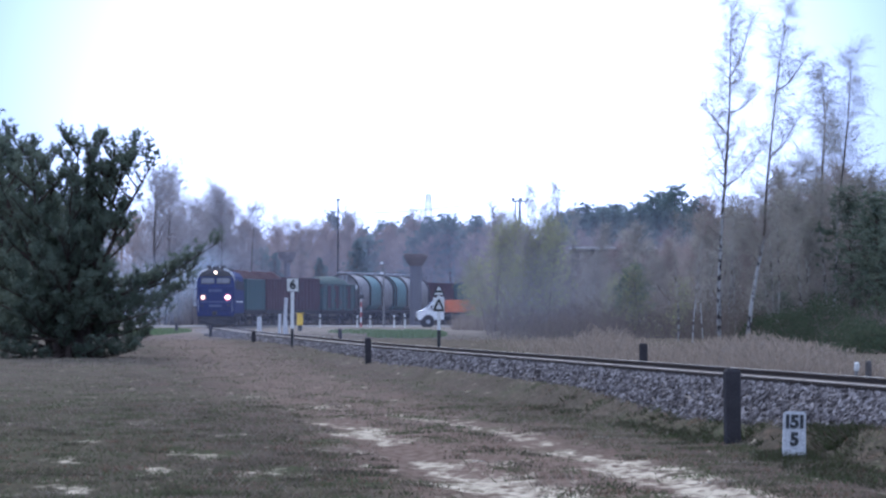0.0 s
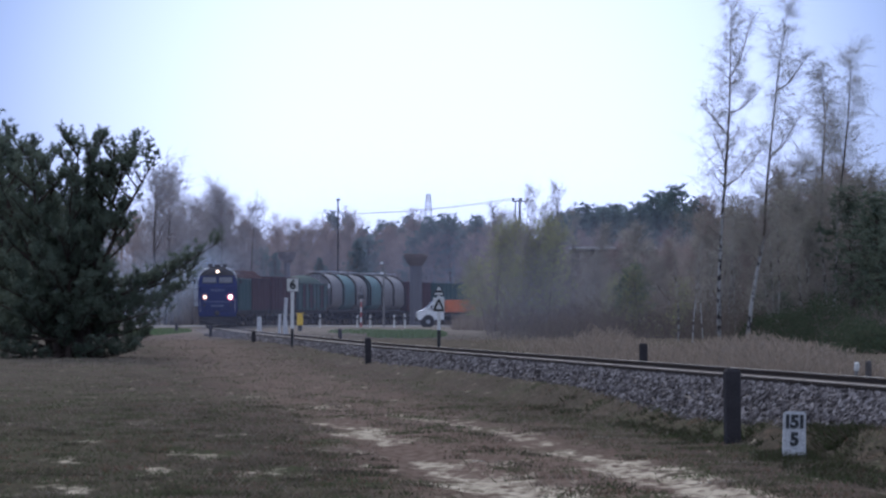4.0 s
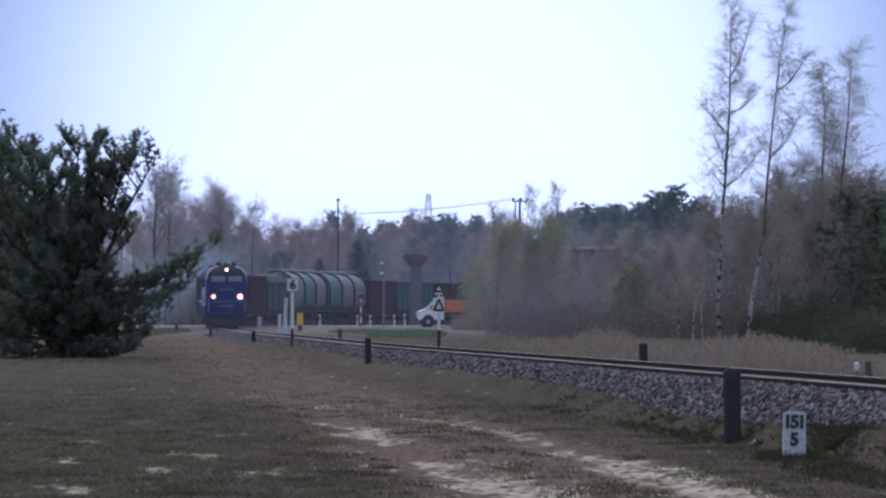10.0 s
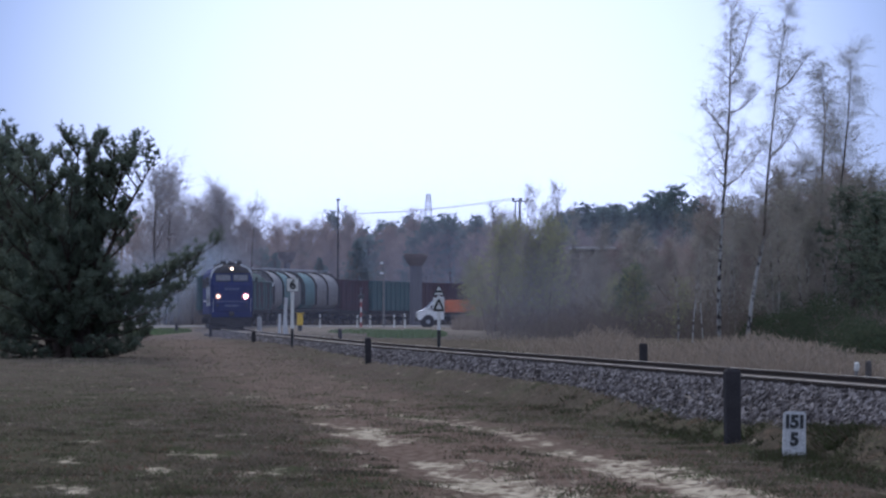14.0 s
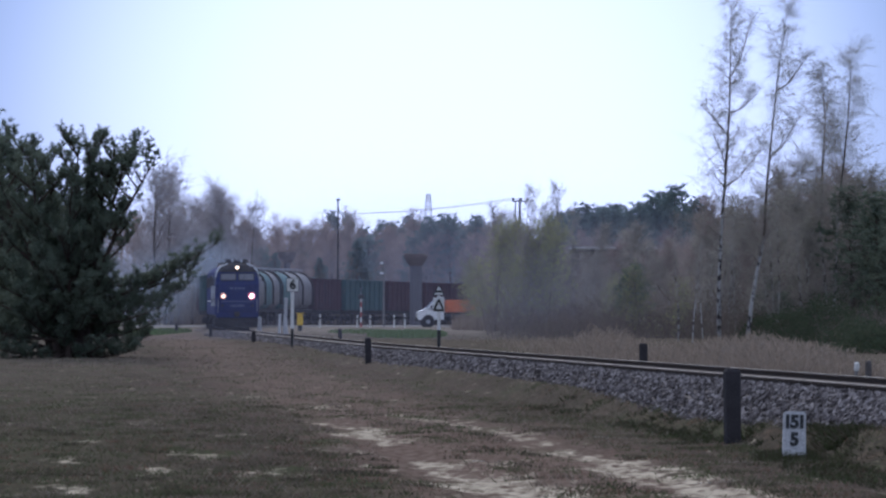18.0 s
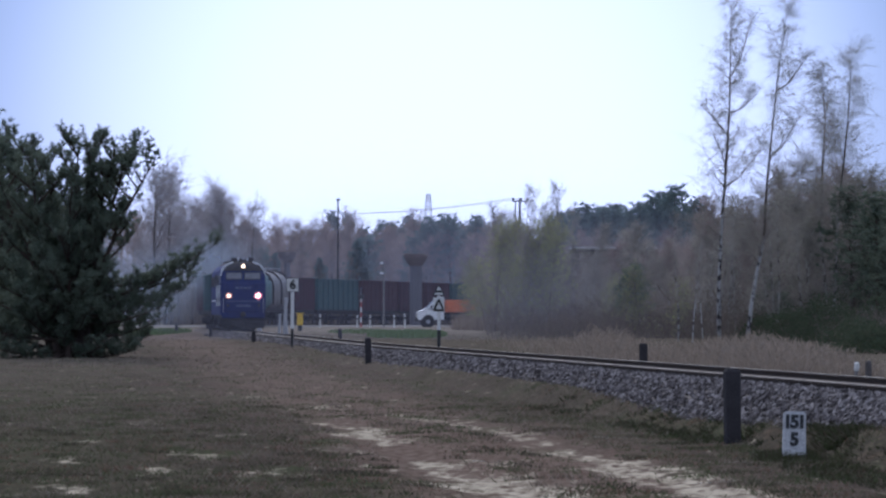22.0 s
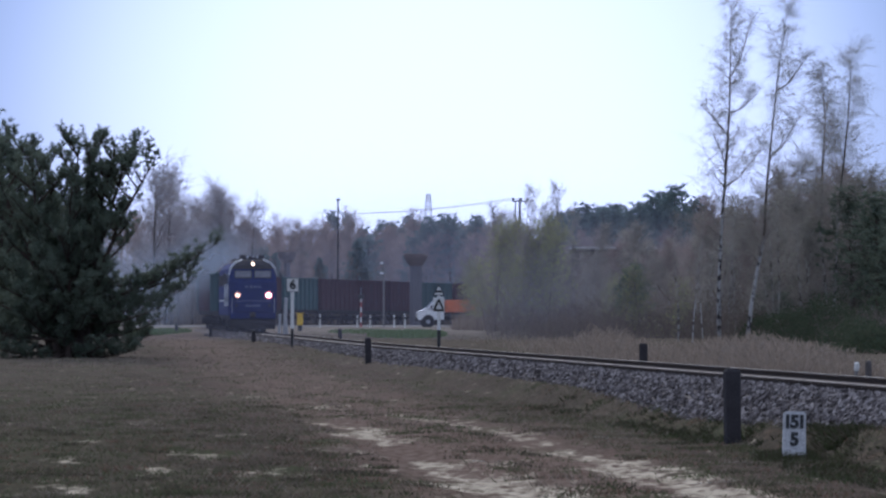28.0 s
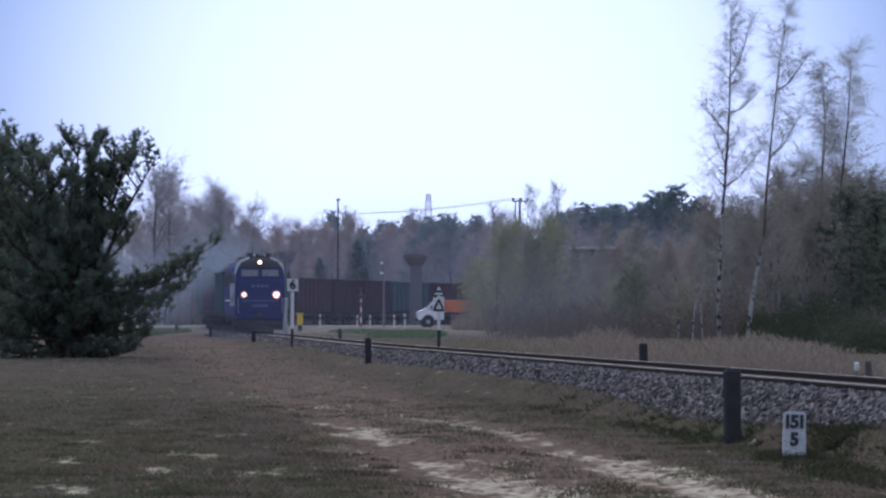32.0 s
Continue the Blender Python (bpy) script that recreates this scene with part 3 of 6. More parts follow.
def bogie(parent, y, axles, pitch):
    s = Shape()
    half = pitch * (axles - 1) / 2 + 0.55
    for side in (-1, 1):
        s.box((side * 1.02, y, 0.62), (0.14, 2 * half - 0.3, 0.24), 0.04)
        for k in range(axles):
            yy = y + (k - (axles - 1) / 2) * pitch
            s.box((side * 1.05, yy, 0.475), (0.2, 0.3, 0.3), 0.04)
        s.tube([(side * 1.08, y, 0.3), (side * 1.08, y, 0.62)], [0.11, 0.11], 8)
    s.box((0, y, 0.6), (2.0, 0.5, 0.26), 0.05)
    b = part("bogie", s, "under", parent, "sooty cast bogie frame")
    for k in range(axles):
        w = part("wheelset", WHEEL, "wheel", b, m=pose(0, y + (k - (axles - 1) / 2) * pitch, 0.475))


def coupler(parent, y, way):
    s = Shape()
    s.box((0, y + way * 0.18, 1.04), (0.2, 0.5, 0.22), 0.04)
    s.box((0.04, y + way * 0.5, 1.04), (0.36, 0.3, 0.32), 0.08)
    part("coupler", s, "under", parent, "black automatic coupler")


def build_loco():
    loco = thing("diesel_locomotive", "dirty blue six-axle diesel locomotive with lit headlights hauling the goods train", "locomotive")
    arch = [(-1.45, 1.0), (-1.45, 3.45), (-1.36, 3.9), (-1.08, 4.22), (-0.55, 4.42), (0, 4.48), (0.55, 4.42), (1.08, 4.22), (1.36, 3.9), (1.45, 3.45), (1.45, 1.0)]
    s = Shape()
    s.prism(arch, 1, -8.6, 7.6)
    body = part("body", s, "loco_blue", loco, "blue panelled engine-room body")
    # lower nose and the raked cab front above it
    def ring(z, yf, w, c):
        return [(-w, 7.61, z), (-w, yf - c, z), (-w + c, yf - 0.3 * c, z), (-w + 2.6 * c, yf, z), (w - 2.6 * c, yf, z), (w - c, yf - 0.3 * c, z), (w, yf - c, z), (w, 7.61, z)]
    s = Shape()
    s.loft([ring(1.0, 8.62, 1.36, 0.2), ring(1.25, 8.74, 1.43, 0.2), ring(1.9, 8.77, 1.45, 0.2), ring(3.05, 8.72, 1.45, 0.2), ring(3.2, 8.66, 1.44, 0.22)])
    nose = part("nose", s, "loco_blue", loco, "blue rounded cab nose")
    s = Shape()
    s.loft([ring(3.2, 8.66, 1.44, 0.22), ring(3.86, 8.42, 1.38, 0.22)])
    cabin = part("cab_front", s, "loco_blue", loco)
    s = Shape()
    s.loft([ring(3.86, 8.5, 1.3, 0.2), ring(4.1, 8.42, 1.14, 0.2), ring(4.32, 8.2, 0.86, 0.2), ring(4.46, 7.9, 0.5, 0.12)])
    part("roof_visor", s, "under", loco, "dark sooty brow over the windscreen")
    for side in (-1, 1):
        s = Shape()
        s.tube([(side * 1.42, 8.25, 3.5), (side * 1.36, 8.22, 3.9), (side * 1.1, 8.2, 4.24), (side * 0.62, 8.1, 4.44)], [0.06, 0.075, 0.075, 0.05], 6)
        part("roof_edge", s, "loco_grey", loco, "pale grey roof edge band")
        # windscreen pane with a dark seal, tilted with the cab front
        tilt = math.degrees(math.atan2(0.24, 0.66))
        m = pose(side * 0.6, 8.56, 3.52, tilt, 0, 0)
        s = Shape()
        s.box((0, 0, 0), (1.06, 0.05, 0.5), 0.02)
        seal = part("window_seal", s, "black", cabin, "black rubber window seal", m=m)
        s = Shape()
        s.box((0, 0.02, 0), (0.94, 0.05, 0.4), 0.02)
        part("windscreen", s, "windscreen", cabin, "windscreen pane with a pale sky tone in its colour", m=m)
        s = Shape()
        s.tube([(side * 0.25, 8.72, 3.28), (side * 0.55, 8.6, 3.62)], [0.012, 0.01], 5)
        part("wiper", s, "black", loco)
        # headlights
        s = Shape()
        s.tube([(side * 0.95, 8.68, 2.25), (side * 0.95, 8.84, 2.25)], [0.26, 0.22], 20)
        lamp = part("headlight", s, "black", loco, "round headlight in a dark bezel")
        s = Shape()
        s.tube([(side * 0.95, 8.845, 2.25), (side * 0.95, 8.87, 2.25)], [0.12 if side < 0 else 0.08, 0.1 if side < 0 else 0.065], 20)
        part("lens", s, "lens" if side < 0 else "lens_dim", lamp, "glowing white lens" if side < 0 else "dimmer glowing lens")
        # added glowing ring, imitates the red halo round the lens
        s = Shape()
        s.tube([(side * 0.95, 8.838, 2.25), (side * 0.95, 8.85, 2.25)], [0.23 if side < 0 else 0.18] * 2, 20)
        part("reflector", s, "reflector" if side < 0 else "halo_ring_dim", lamp, "glowing red ring that imitates a halo round the headlight")
        s = Shape()
        s.tube([(side * 1.0, 8.72, 1.62), (side * 1.0, 8.8, 1.62)], [0.09, 0.08], 12)
        part("marker_light", s, "under", loco, "small unlit marker light")
        s = Shape()
        s.tube([(side * 1.3, 8.72, 1.15), (side * 1.3, 8.8, 1.3), (side * 1.3, 8.8, 2.0), (side * 1.3, 8.74, 2.1)], [0.02] * 4, 6)
        part("handrail", s, "galvanised", loco, "steel handrail")
        s = Shape()
        s.tube([(side * 1.44, 8.2, 3.3), (side * 1.72, 8.3, 3.35)], [0.018, 0.018], 5)
        s.box((side * 1.72, 8.31, 3.42), (0.16, 0.05, 0.36), 0.02)
        part("mirror", s, "black", loco, "folding rear-view mirror")
        # side details
        s = Shape()
        s.box((side * 1.455, 7.35, 3.3), (0.05, 0.9, 0.7), 0.02)
        part("side_window", s, "glass", loco, "cab side window")
        s = Shape()
        s.box((side * 1.46, 6.5, 2.35), (0.05, 0.62, 2.2), 0.02)
        door = part("cab_door", s, "loco_blue", loco, "blue cab door")
        s = Shape()
        s.box((side * 1.46, -0.4, 1.92), (0.025, 12.6, 0.1), 0.008)
        part("side_stripe", s, "loco_grey", loco, "pale stripe along the body")
        for y in (-7, -4.6, -2.2, 0.2, 2.6, 4.6):
            s = Shape()
            s.box((side * 1.455, y, 3.2), (0.04, 1.5, 0.7), 0.02)
            for k in range(5):
                s.box((side * 1.475, y, 2.95 + 0.125 * k), (0.05, 1.4, 0.04), 0.01)
            part("louvre", s, "under", loco, "dark louvred air intake")
    # pale strip beside the cab, placed and sized to fit the camera's view
    s = Shape()
    s.box((1.6, 7.75, 2.25), (0.27, 0.05, 1.35), 0.015)
    part("door_leaf", s, "loco_grey", loco, "pale grey strip standing out beside the cab")
    # top lamp
    s = Shape()
    s.tube([(0, 8.3, 4.16), (0, 8.56, 4.16)], [0.2, 0.19], 18)
    lamp = part("headlight", s, "black", loco, "roof headlight in a dark bezel")
    s = Shape()
    s.tube([(0, 8.565, 4.16), (0, 8.585, 4.16)], [0.1, 0.08], 18)
    part("lens", s, "lens_dim", lamp, "glowing roof lens")
    # painted bands, emblem and number as plain bars
    s = Shape()
    s.prism([(-1.1, 1.84), (-0.5, 1.87), (0.5, 1.87), (1.1, 1.84), (1.1, 1.9), (0.5, 1.93), (-0.5, 1.93), (-1.1, 1.9)], 1, 8.765, 8.785)
    part("front_stripe", s, "loco_mark", loco, "pale stripe across the nose")
    for k, w in enumerate((0.1, 0.14, 0.1, 0.12, 0.14, 0.1)):
        s = Shape()
        s.box((0.42 - k * 0.165, 8.76, 1.6), (w, 0.03, 0.15), 0.01)
        part("number_bar", s, "loco_mark", loco, "white painted bar")
    for k, (w, h) in enumerate(((0.2, 0.14), (0.12, 0.2), (0.24, 0.12), (0.14, 0.16))):
        s = Shape()
        s.box((0.4 - k * 0.27, 8.74, 2.76), (w, 0.04, h), 0.01)
        part("emblem_bar", s, "loco_mark", loco, "pale emblem under the windscreen")
    # buffer beam, snow plough, steps
    s = Shape()
    s.box((0, 8.55, 1.0), (2.8, 0.3, 0.42), 0.05)
    part("buffer_beam", s, "loco_blue", loco)
    s = Shape()
    s.loft([[(-1.35, 8.35, 0.16), (0, 8.95, 0.16), (1.35, 8.35, 0.16), (0, 8.3, 0.16)], [(-1.38, 8.45, 0.55), (0, 8.8, 0.55), (1.38, 8.45, 0.55), (0, 8.4, 0.55)],
            [(-1.38, 8.5, 0.8), (0, 8.6, 0.8), (1.38, 8.5, 0.8), (0, 8.4, 0.8)]])
    part("snow_plough", s, "under", loco, "dark steel snow plough")
    for side in (-1, 1):
        for z in (0.4, 0.75):
            s = Shape()
            s.box((side * 1.3, 7.9, z), (0.26, 0.5, 0.04), 0.01)
            part("step", s, "under", loco)
    coupler(loco, 8.6, 1)
    coupler(loco, -8.6, -1)
    s = Shape()
    s.box((0, 0, 0.88), (2.7, 16.8, 0.26), 0.04)
    part("underframe", s, "under", loco, "dark underframe")
    s = Shape()
    s.box((0, 0, 0.52), (2.5, 3.6, 0.62), 0.16)
    part("fuel_tank", s, "under", loco, "sooty fuel tank")
    s = Shape()
    s.box((0, 6.9, 4.52), (1.5, 1.0, 0.16), 0.06)
    s.box((-0.55, 6.9, 4.66), (0.4, 0.7, 0.14), 0.05)
    s.box((0.55, 6.9, 4.66), (0.4, 0.7, 0.14), 0.05)
    part("roof_hatch", s, "under", loco, "dark roof fittings")
    s = Shape()
    s.tube([(0, 1.5, 4.4), (0, 1.5, 4.75)], [0.3, 0.26], 12)
    part("exhaust", s, "under", loco, "sooty exhaust stack")
    for y in (-2.5, -5.5):
        s = Shape()
        s.tube([(0, y, 4.44), (0, y, 4.6)], [0.8, 0.75], 16)
        part("roof_fan", s, "under", loco, "round roof fan housing")
    for side in (-1, 1):
        s = Shape()
        s.tube([(side * 0.3, 7.5, 4.5), (side * 0.3, 8.0, 4.62)], [0.03, 0.07], 8)
        part("horn", s, "galvanised", loco)
    bogie(loco, 4.3, 3, 2.1)
    bogie(loco, -4.3, 3, 2.1)
    return loco


def build_gondola(paint, top, label, accent=None, L=12.4, heap=0.0):
    """Broad-gauge open wagon with ribbed sides; accent: paint of a repaired panel."""
    w = thing("gondola_wagon", label, "wagon", group="wagons of the goods train")
    W = 3.06
    s = Shape()
    s.box((0, 0, 1.2), (W - 0.1, L, 0.16), 0.02)
    part("floor", s, "under", w, "dark wagon floor and sill")
    for side in (-1, 1):
        s = Shape()
        s.box((side * (W / 2 - 0.06), 0, (1.3 + top) / 2), (0.07, L, top - 1.3), 0.01)
        wall = part("side_wall", s, paint, w, "weathered ribbed steel side")
        for k in range(9):
            y = -L / 2 + 0.15 + k * (L - 0.3) / 8
            s = Shape()
            s.prism([(side * (W / 2 - 0.03), y - 0.12), (side * (W / 2 + 0.05), y - 0.07), (side * (W / 2 + 0.05), y + 0.07), (side * (W / 2 - 0.03), y + 0.12)], 2, 1.25, top - 0.06)
            part("rib", s, paint, wall)
        if accent:
            for k in (1, 4, 6):
                y = -L / 2 + 0.15 + (k + 0.5) * (L - 0.3) / 8
                s = Shape()
                s.box((side * (W / 2 - 0.02), y, 1.35 + (top - 1.4) / 2), (0.02, 1.2, top - 1.55), 0.005)
                part("panel", s, accent, wall, "repainted side panel")
        s = Shape()
        s.box((side * (W / 2 - 0.01), 0, top), (0.16, L + 0.06, 0.13), 0.03)
        part("top_rail", s, paint, w, "dented top rail")
        s = Shape()
        s.box((side * (W / 2 - 0.2), 0, 1.05), (0.14, L, 0.24), 0.03)
        part("sole_bar", s, "under", w)
    for end in (-1, 1):
        s = Shape()
        s.box((0, end * (L / 2 - 0.04), (1.3 + top) / 2), (W - 0.2, 0.07, top - 1.3), 0.01)
        wall = part("end_wall", s, paint, w, "ribbed steel end")
        for z in (1.8, 2.4, 3.0):
            s = Shape()
            s.box((0, end * (L / 2 + 0.04), z), (W - 0.2, 0.12, 0.12), 0.04)
            part("rib", s, paint, wall)
        s = Shape()
        s.box((0, end * L / 2, top), (W - 0.12, 0.14, 0.12), 0.03)
        part("top_rail", s, paint, w)
        for k in range(5):
            s = Shape()
            s.tube([(1.3, end * (L / 2 + 0.1), 1.4 + 0.42 * k), (0.95, end * (L / 2 + 0.1), 1.4 + 0.42 * k)], [0.014, 0.014], 5)
            part("ladder_rung", s, "galvanised", w)
        coupler(w, end * (L / 2 + 0.05), end)
    s = Shape()
    rows = []
    rng = random.Random(3)
    for i in range(15):
        y = -L / 2 + 0.2 + i * (L - 0.4) / 14
        hump = (0.42 + heap) * abs(math.sin(i * 0.9 + 0.4)) + 0.05 + heap
        rows.append([(x, y, top - 0.4 + hump * (1 - (x / 1.4) ** 2) + rng.uniform(-0.04, 0.04)) for x in (-1.42, -0.9, -0.4, 0, 0.4, 0.9, 1.42)])
    s.v = [p for r in rows for p in r]
    s.f = [(i * 7 + j, i * 7 + j + 1, (i + 1) * 7 + j + 1, (i + 1) * 7 + j) for i in range(14) for j in range(6)]
    part("load", s, "rusty_load" if heap else "load", w, "rust-brown load heaped over the rim" if heap else "dusty bulk load in humps", fix=False)
    bogie(w, L / 2 - 2.0, 2, 1.85)
    bogie(w, 2.0 - L / 2, 2, 1.85)
    return w


def build_hopper(paints, label):
    w = thing("hopper_wagon", label, "wagon", group="wagons of the goods train")
    L = 12.2
    for k in range(3):
        y0, y1 = -L / 2 + k * L / 3, -L / 2 + (k + 1) * L / 3
        rings = []
        for t in np.linspace(0, 1, 9):
            y = y0 + 0.08 + (y1 - y0 - 0.16) * t
            swell = 1 - 0.045 * (2 * t - 1) ** 4
            ring = []
            for q in range(15):
                a = math.pi * q / 14
                ring.append((1.52 * swell * math.cos(a), y, 3.2 + (1.42 * math.sin(a)) * swell))
            ring += [(-1.5 * swell, y, 1.9), (-0.9, y, 1.25), (0.9, y, 1.25), (1.5 * swell, y, 1.9)]
            rings.append(ring)
        s = Shape()
        s.loft(rings)
        sect = part("barrel", s, paints[k], w, "bulging riveted hopper section", smooth=True)
        s = Shape()
        s.tube([(0, (y0 + y1) / 2, 4.58), (0, (y0 + y1) / 2, 4.78)], [0.4, 0.38], 14)
        part("hatch", s, "hopper_grey", w, "round loading hatch")
        s = Shape()
        s.loft([[(-0.9, y0 + 0.5, 1.26), (0.9, y0 + 0.5, 1.26), (0.9, y1 - 0.5, 1.26), (-0.9, y1 - 0.5, 1.26)],
                [(-0.3, y0 + 1.2, 0.6), (0.3, y0 + 1.2, 0.6), (0.3, y1 - 1.2, 0.6), (-0.3, y1 - 1.2, 0.6)]])
        part("discharge_chute", s, "under", w)
    for k in range(4):
        y = -L / 2 + k * L / 3
        pts = [(1.54, y, 1.7)] + [(1.56 * math.cos(math.pi * q / 12), y, 3.2 + 1.46 * math.sin(math.pi * q / 12)) for q in range(13)] + [(-1.54, y, 1.7)]
        s = Shape()
        s.tube(pts, [0.075] * len(pts), 6)
        part("hoop", s, "under", w, "dark stiffening hoop")
    s = Shape()
    for side in (-1, 1):
        s.box((side * 1.35, 0, 1.2), (0.2, 13.0, 0.28), 0.04)
    s.box((0, 0, 1.18), (0.5, 13.0, 0.24), 0.04)
    part("underframe", s, "under", w, "dark underframe")
    s = Shape()
    for side in (-1, 1):
        s.tube([(side * 0.55, -L / 2, 4.86), (side * 0.55, L / 2, 4.86)], [0.025, 0.025], 5)
        for y in np.linspace(-L / 2, L / 2, 7):
            s.tube([(side * 0.55, y, 4.5), (side * 0.55, y, 4.86)], [0.02, 0.02], 5)
    part("roof_walkway", s, "galvanised", w, "roof walkway rails")
    for end in (-1, 1):
        coupler(w, end * 6.4, end)
        s = Shape()
        for x in (-0.4, 0.0):
            s.tube([(x, end * 6.21, 1.3), (x, end * 6.17, 4.6)], [0.02, 0.02], 5)
        for q in range(8):
            s.tube([(-0.4, end * 6.21, 1.5 + 0.4 * q), (0, end * 6.21, 1.5 + 0.4 * q)], [0.014, 0.014], 5)
        part("ladder", s, "galvanised", w, "steel end ladder")
    bogie(w, 4.4, 2, 1.85)
    bogie(w, -4.4, 2, 1.85)
    return w


SPEED = 2.26
TRAIN = []


def couple_train():
    loco = build_loco()
    TRAIN.append((loco, 8.77, 4.3))
    kinds = {
        "brown": build_gondola("wagon_brown", 4.05, "weathered brown ribbed open wagon with a dusty load"),
        "maroon": build_gondola("wagon_maroon", 4.05, "dark maroon ribbed open wagon with a dusty load", L=10.5),
        "teal": build_gondola("wagon_teal", 4.05, "faded teal-green ribbed open wagon with a dusty load", L=13.4),
        "short": build_gondola("wagon_maroon", 4.05, "short dark maroon open wagon with a dusty load", L=8.6),
        "heaped": build_gondola("wagon_teal", 3.75, "faded teal-green ribbed open wagon heaped with rusty scrap", heap=0.4),
        "heaped_brown": build_gondola("wagon_brown", 3.85, "brown ribbed open wagon heaped with rusty scrap", L=10.5, heap=0.35),
        "patched": build_gondola("wagon_dark", 3.62, "low dark green open wagon with red patched panels", accent="wagon_maroon", L=10.7),
    }
    # white disc added to imitate a sun glint at the wagon's rear corner
    s = Shape()
    s.tube([(-1.45, -5.6, 3.45), (-1.45, -5.66, 3.45)], [0.24, 0.22], 16)
    part("brake_wheel", s, "truck_white", kinds["patched"], "white disc that imitates a sun glint")
    rings = []
    for y, k in ((-4.8, 0.3), (-4.2, 0.85), (-2.6, 1.0), (0.0, 0.95), (2.2, 0.8), (3.6, 0.3)):
        rings.append([(1.38 * (0.8 + 0.2 * k) * math.cos(math.pi * q / 10), y, 3.2 + (1.25 * k * math.sin(math.pi * q / 10)) ** 0.9) for q in range(11)])
    part("tarpaulin", Shape().loft(rings), "tarpaulin", kinds["patched"], "humped load under a dark green tarpaulin", smooth=True)
    used = set()
    at = 17.55
    for k, pitch in (("heaped", 13.6), ("heaped_brown", 11.75), ("maroon", 11.75), ("patched", 11.95), ("hopper_a", 13.15), ("hopper_b", 13.15),
                     ("short", 9.7), ("teal", 14.9), ("brown", 13.5), ("short", 9.8), ("short", 9.8), ("teal", 14.6), ("maroon", 11.75),
                     ("brown", 13.6), ("teal", 14.6), ("brown", 13.6)):
        if k.startswith("hopper"):
            w = build_hopper(("hopper_grey", "hopper_teal", "hopper_grey") if k == "hopper_a" else ("hopper_grey", "hopper_grey", "hopper_teal"),
                             "bulging hopper wagon in grey and pale teal bands")
        else:
            w = copy_thing(kinds[k], Matrix()) if k in used else kinds[k]
            used.add(k)
        TRAIN.append((w, at + pitch / 2, pitch / 2 - 2.6))
        at += pitch


couple_train()


def stand(a, half):
    """Pose of a vehicle whose middle is at a, with its bogies on the line."""
    f, r = on_line(a - half)[0], on_line(a + half)[0]
    d = f - r
    return Matrix.LocRotScale((f + r) / 2, Euler((math.atan2(d.z, math.hypot(d.x, d.y)), 0, math.atan2(-d.x, d.y))), None)


def motions():
    times = [float(t) for t in range(0, 33)]
    for ob, back, half in TRAIN:
        walk(ob, [(t, stand(back - SPEED * t, half)) for t in times])
    spins = []
    turn = math.degrees(SPEED / 0.475)
    for ob, back, half in TRAIN[:12]:
        for w in ob.children_recursive:
            if w.name.startswith("wheelset"):
                spins.append(w)
    steps = [0.3 * k for k in range(107)] + [32.0]
    for w in spins:
        x, y, z = w.location
        walk(w, [(t, pose(x, y, z, -turn * t)) for t in steps])
    for puff, start, drift in PUFFS:
        walk(puff, [(0.0, pose(*start)), (16.0, pose(start[0] + drift[0] * 0.5, start[1] + drift[1] * 0.5, start[2] + drift[2] * 0.5, 0, 6, 0)),
                    (32.0, pose(start[0] + drift[0], start[1] + drift[1], start[2] + drift[2], 0, 12, 0))])


PUFFS = []


# ---- posts, signs and the crossing ----
def build_post(x, y, top, wide=0.2, paint="dark_concrete", label="dark weathered square concrete post in the grass beside the line"):
    g = height(x, y) - 0.3
    s = Shape()
    h = wide / 2
    c = wide * 0.16
    def ring(z, k=1.0):
        return [(a * k, b * k, z) for a, b in ((-h + c, -h), (h - c, -h), (h, -h + c), (h, h - c), (h - c, h), (-h + c, h), (-h, h - c), (-h, -h + c))]
    s.loft([ring(0), ring(top - g - 0.04), ring(top - g, 0.8)])
    return solid("marker_post", s, paint, label, "post",
                 pose(x, y, g, 0.6, -0.8, 12), group="concrete posts along the line")


build_post(3.80, 52.4, 0.98)
build_post(-2.28, 122, 1.10, 0.18)
build_post(-9.33, 197, 1.13, 0.19)
build_post(-14.82, 255, 1.35, 0.2)
build_post(-18.99, 285, 1.52, 0.2)
build_post(-6.05, 235, 1.17, 0.2)
build_post(5.11, 101.7, 1.04, 0.19)
build_post(7.78, 73, 0.88, 0.1, "sooty_concrete", "thin grey weathered concrete post among the reeds")


def build_distance_stone():
    x, y = 4.08, 46.5
    z = 0.55 - 0.553
    st = thing("distance_stone", "white painted concrete distance marker stone with black numerals", "marker", pose(x, y, z, -3, 1.2, -2) @ Matrix.Scale(0.93, 4))
    s = Shape()
    out = [(-0.145, 0), (0.145, 0), (0.14, 0.57), (0.11, 0.595), (-0.11, 0.595), (-0.14, 0.57)]
    s.prism(out, 1, -0.06, 0.06)
    part("slab", s, "pale_concrete", st, "chipped white painted concrete")
    for ch, dx, dz in (("1", -0.088, 0.46), ("5", 0.0, 0.46), ("1", 0.088, 0.46), ("5", 0.0, 0.24)):
        part("numeral", lettering(ch, 0.22, "black"), "black", st, "black painted numeral", pose(dx, -0.066, dz))


build_distance_stone()


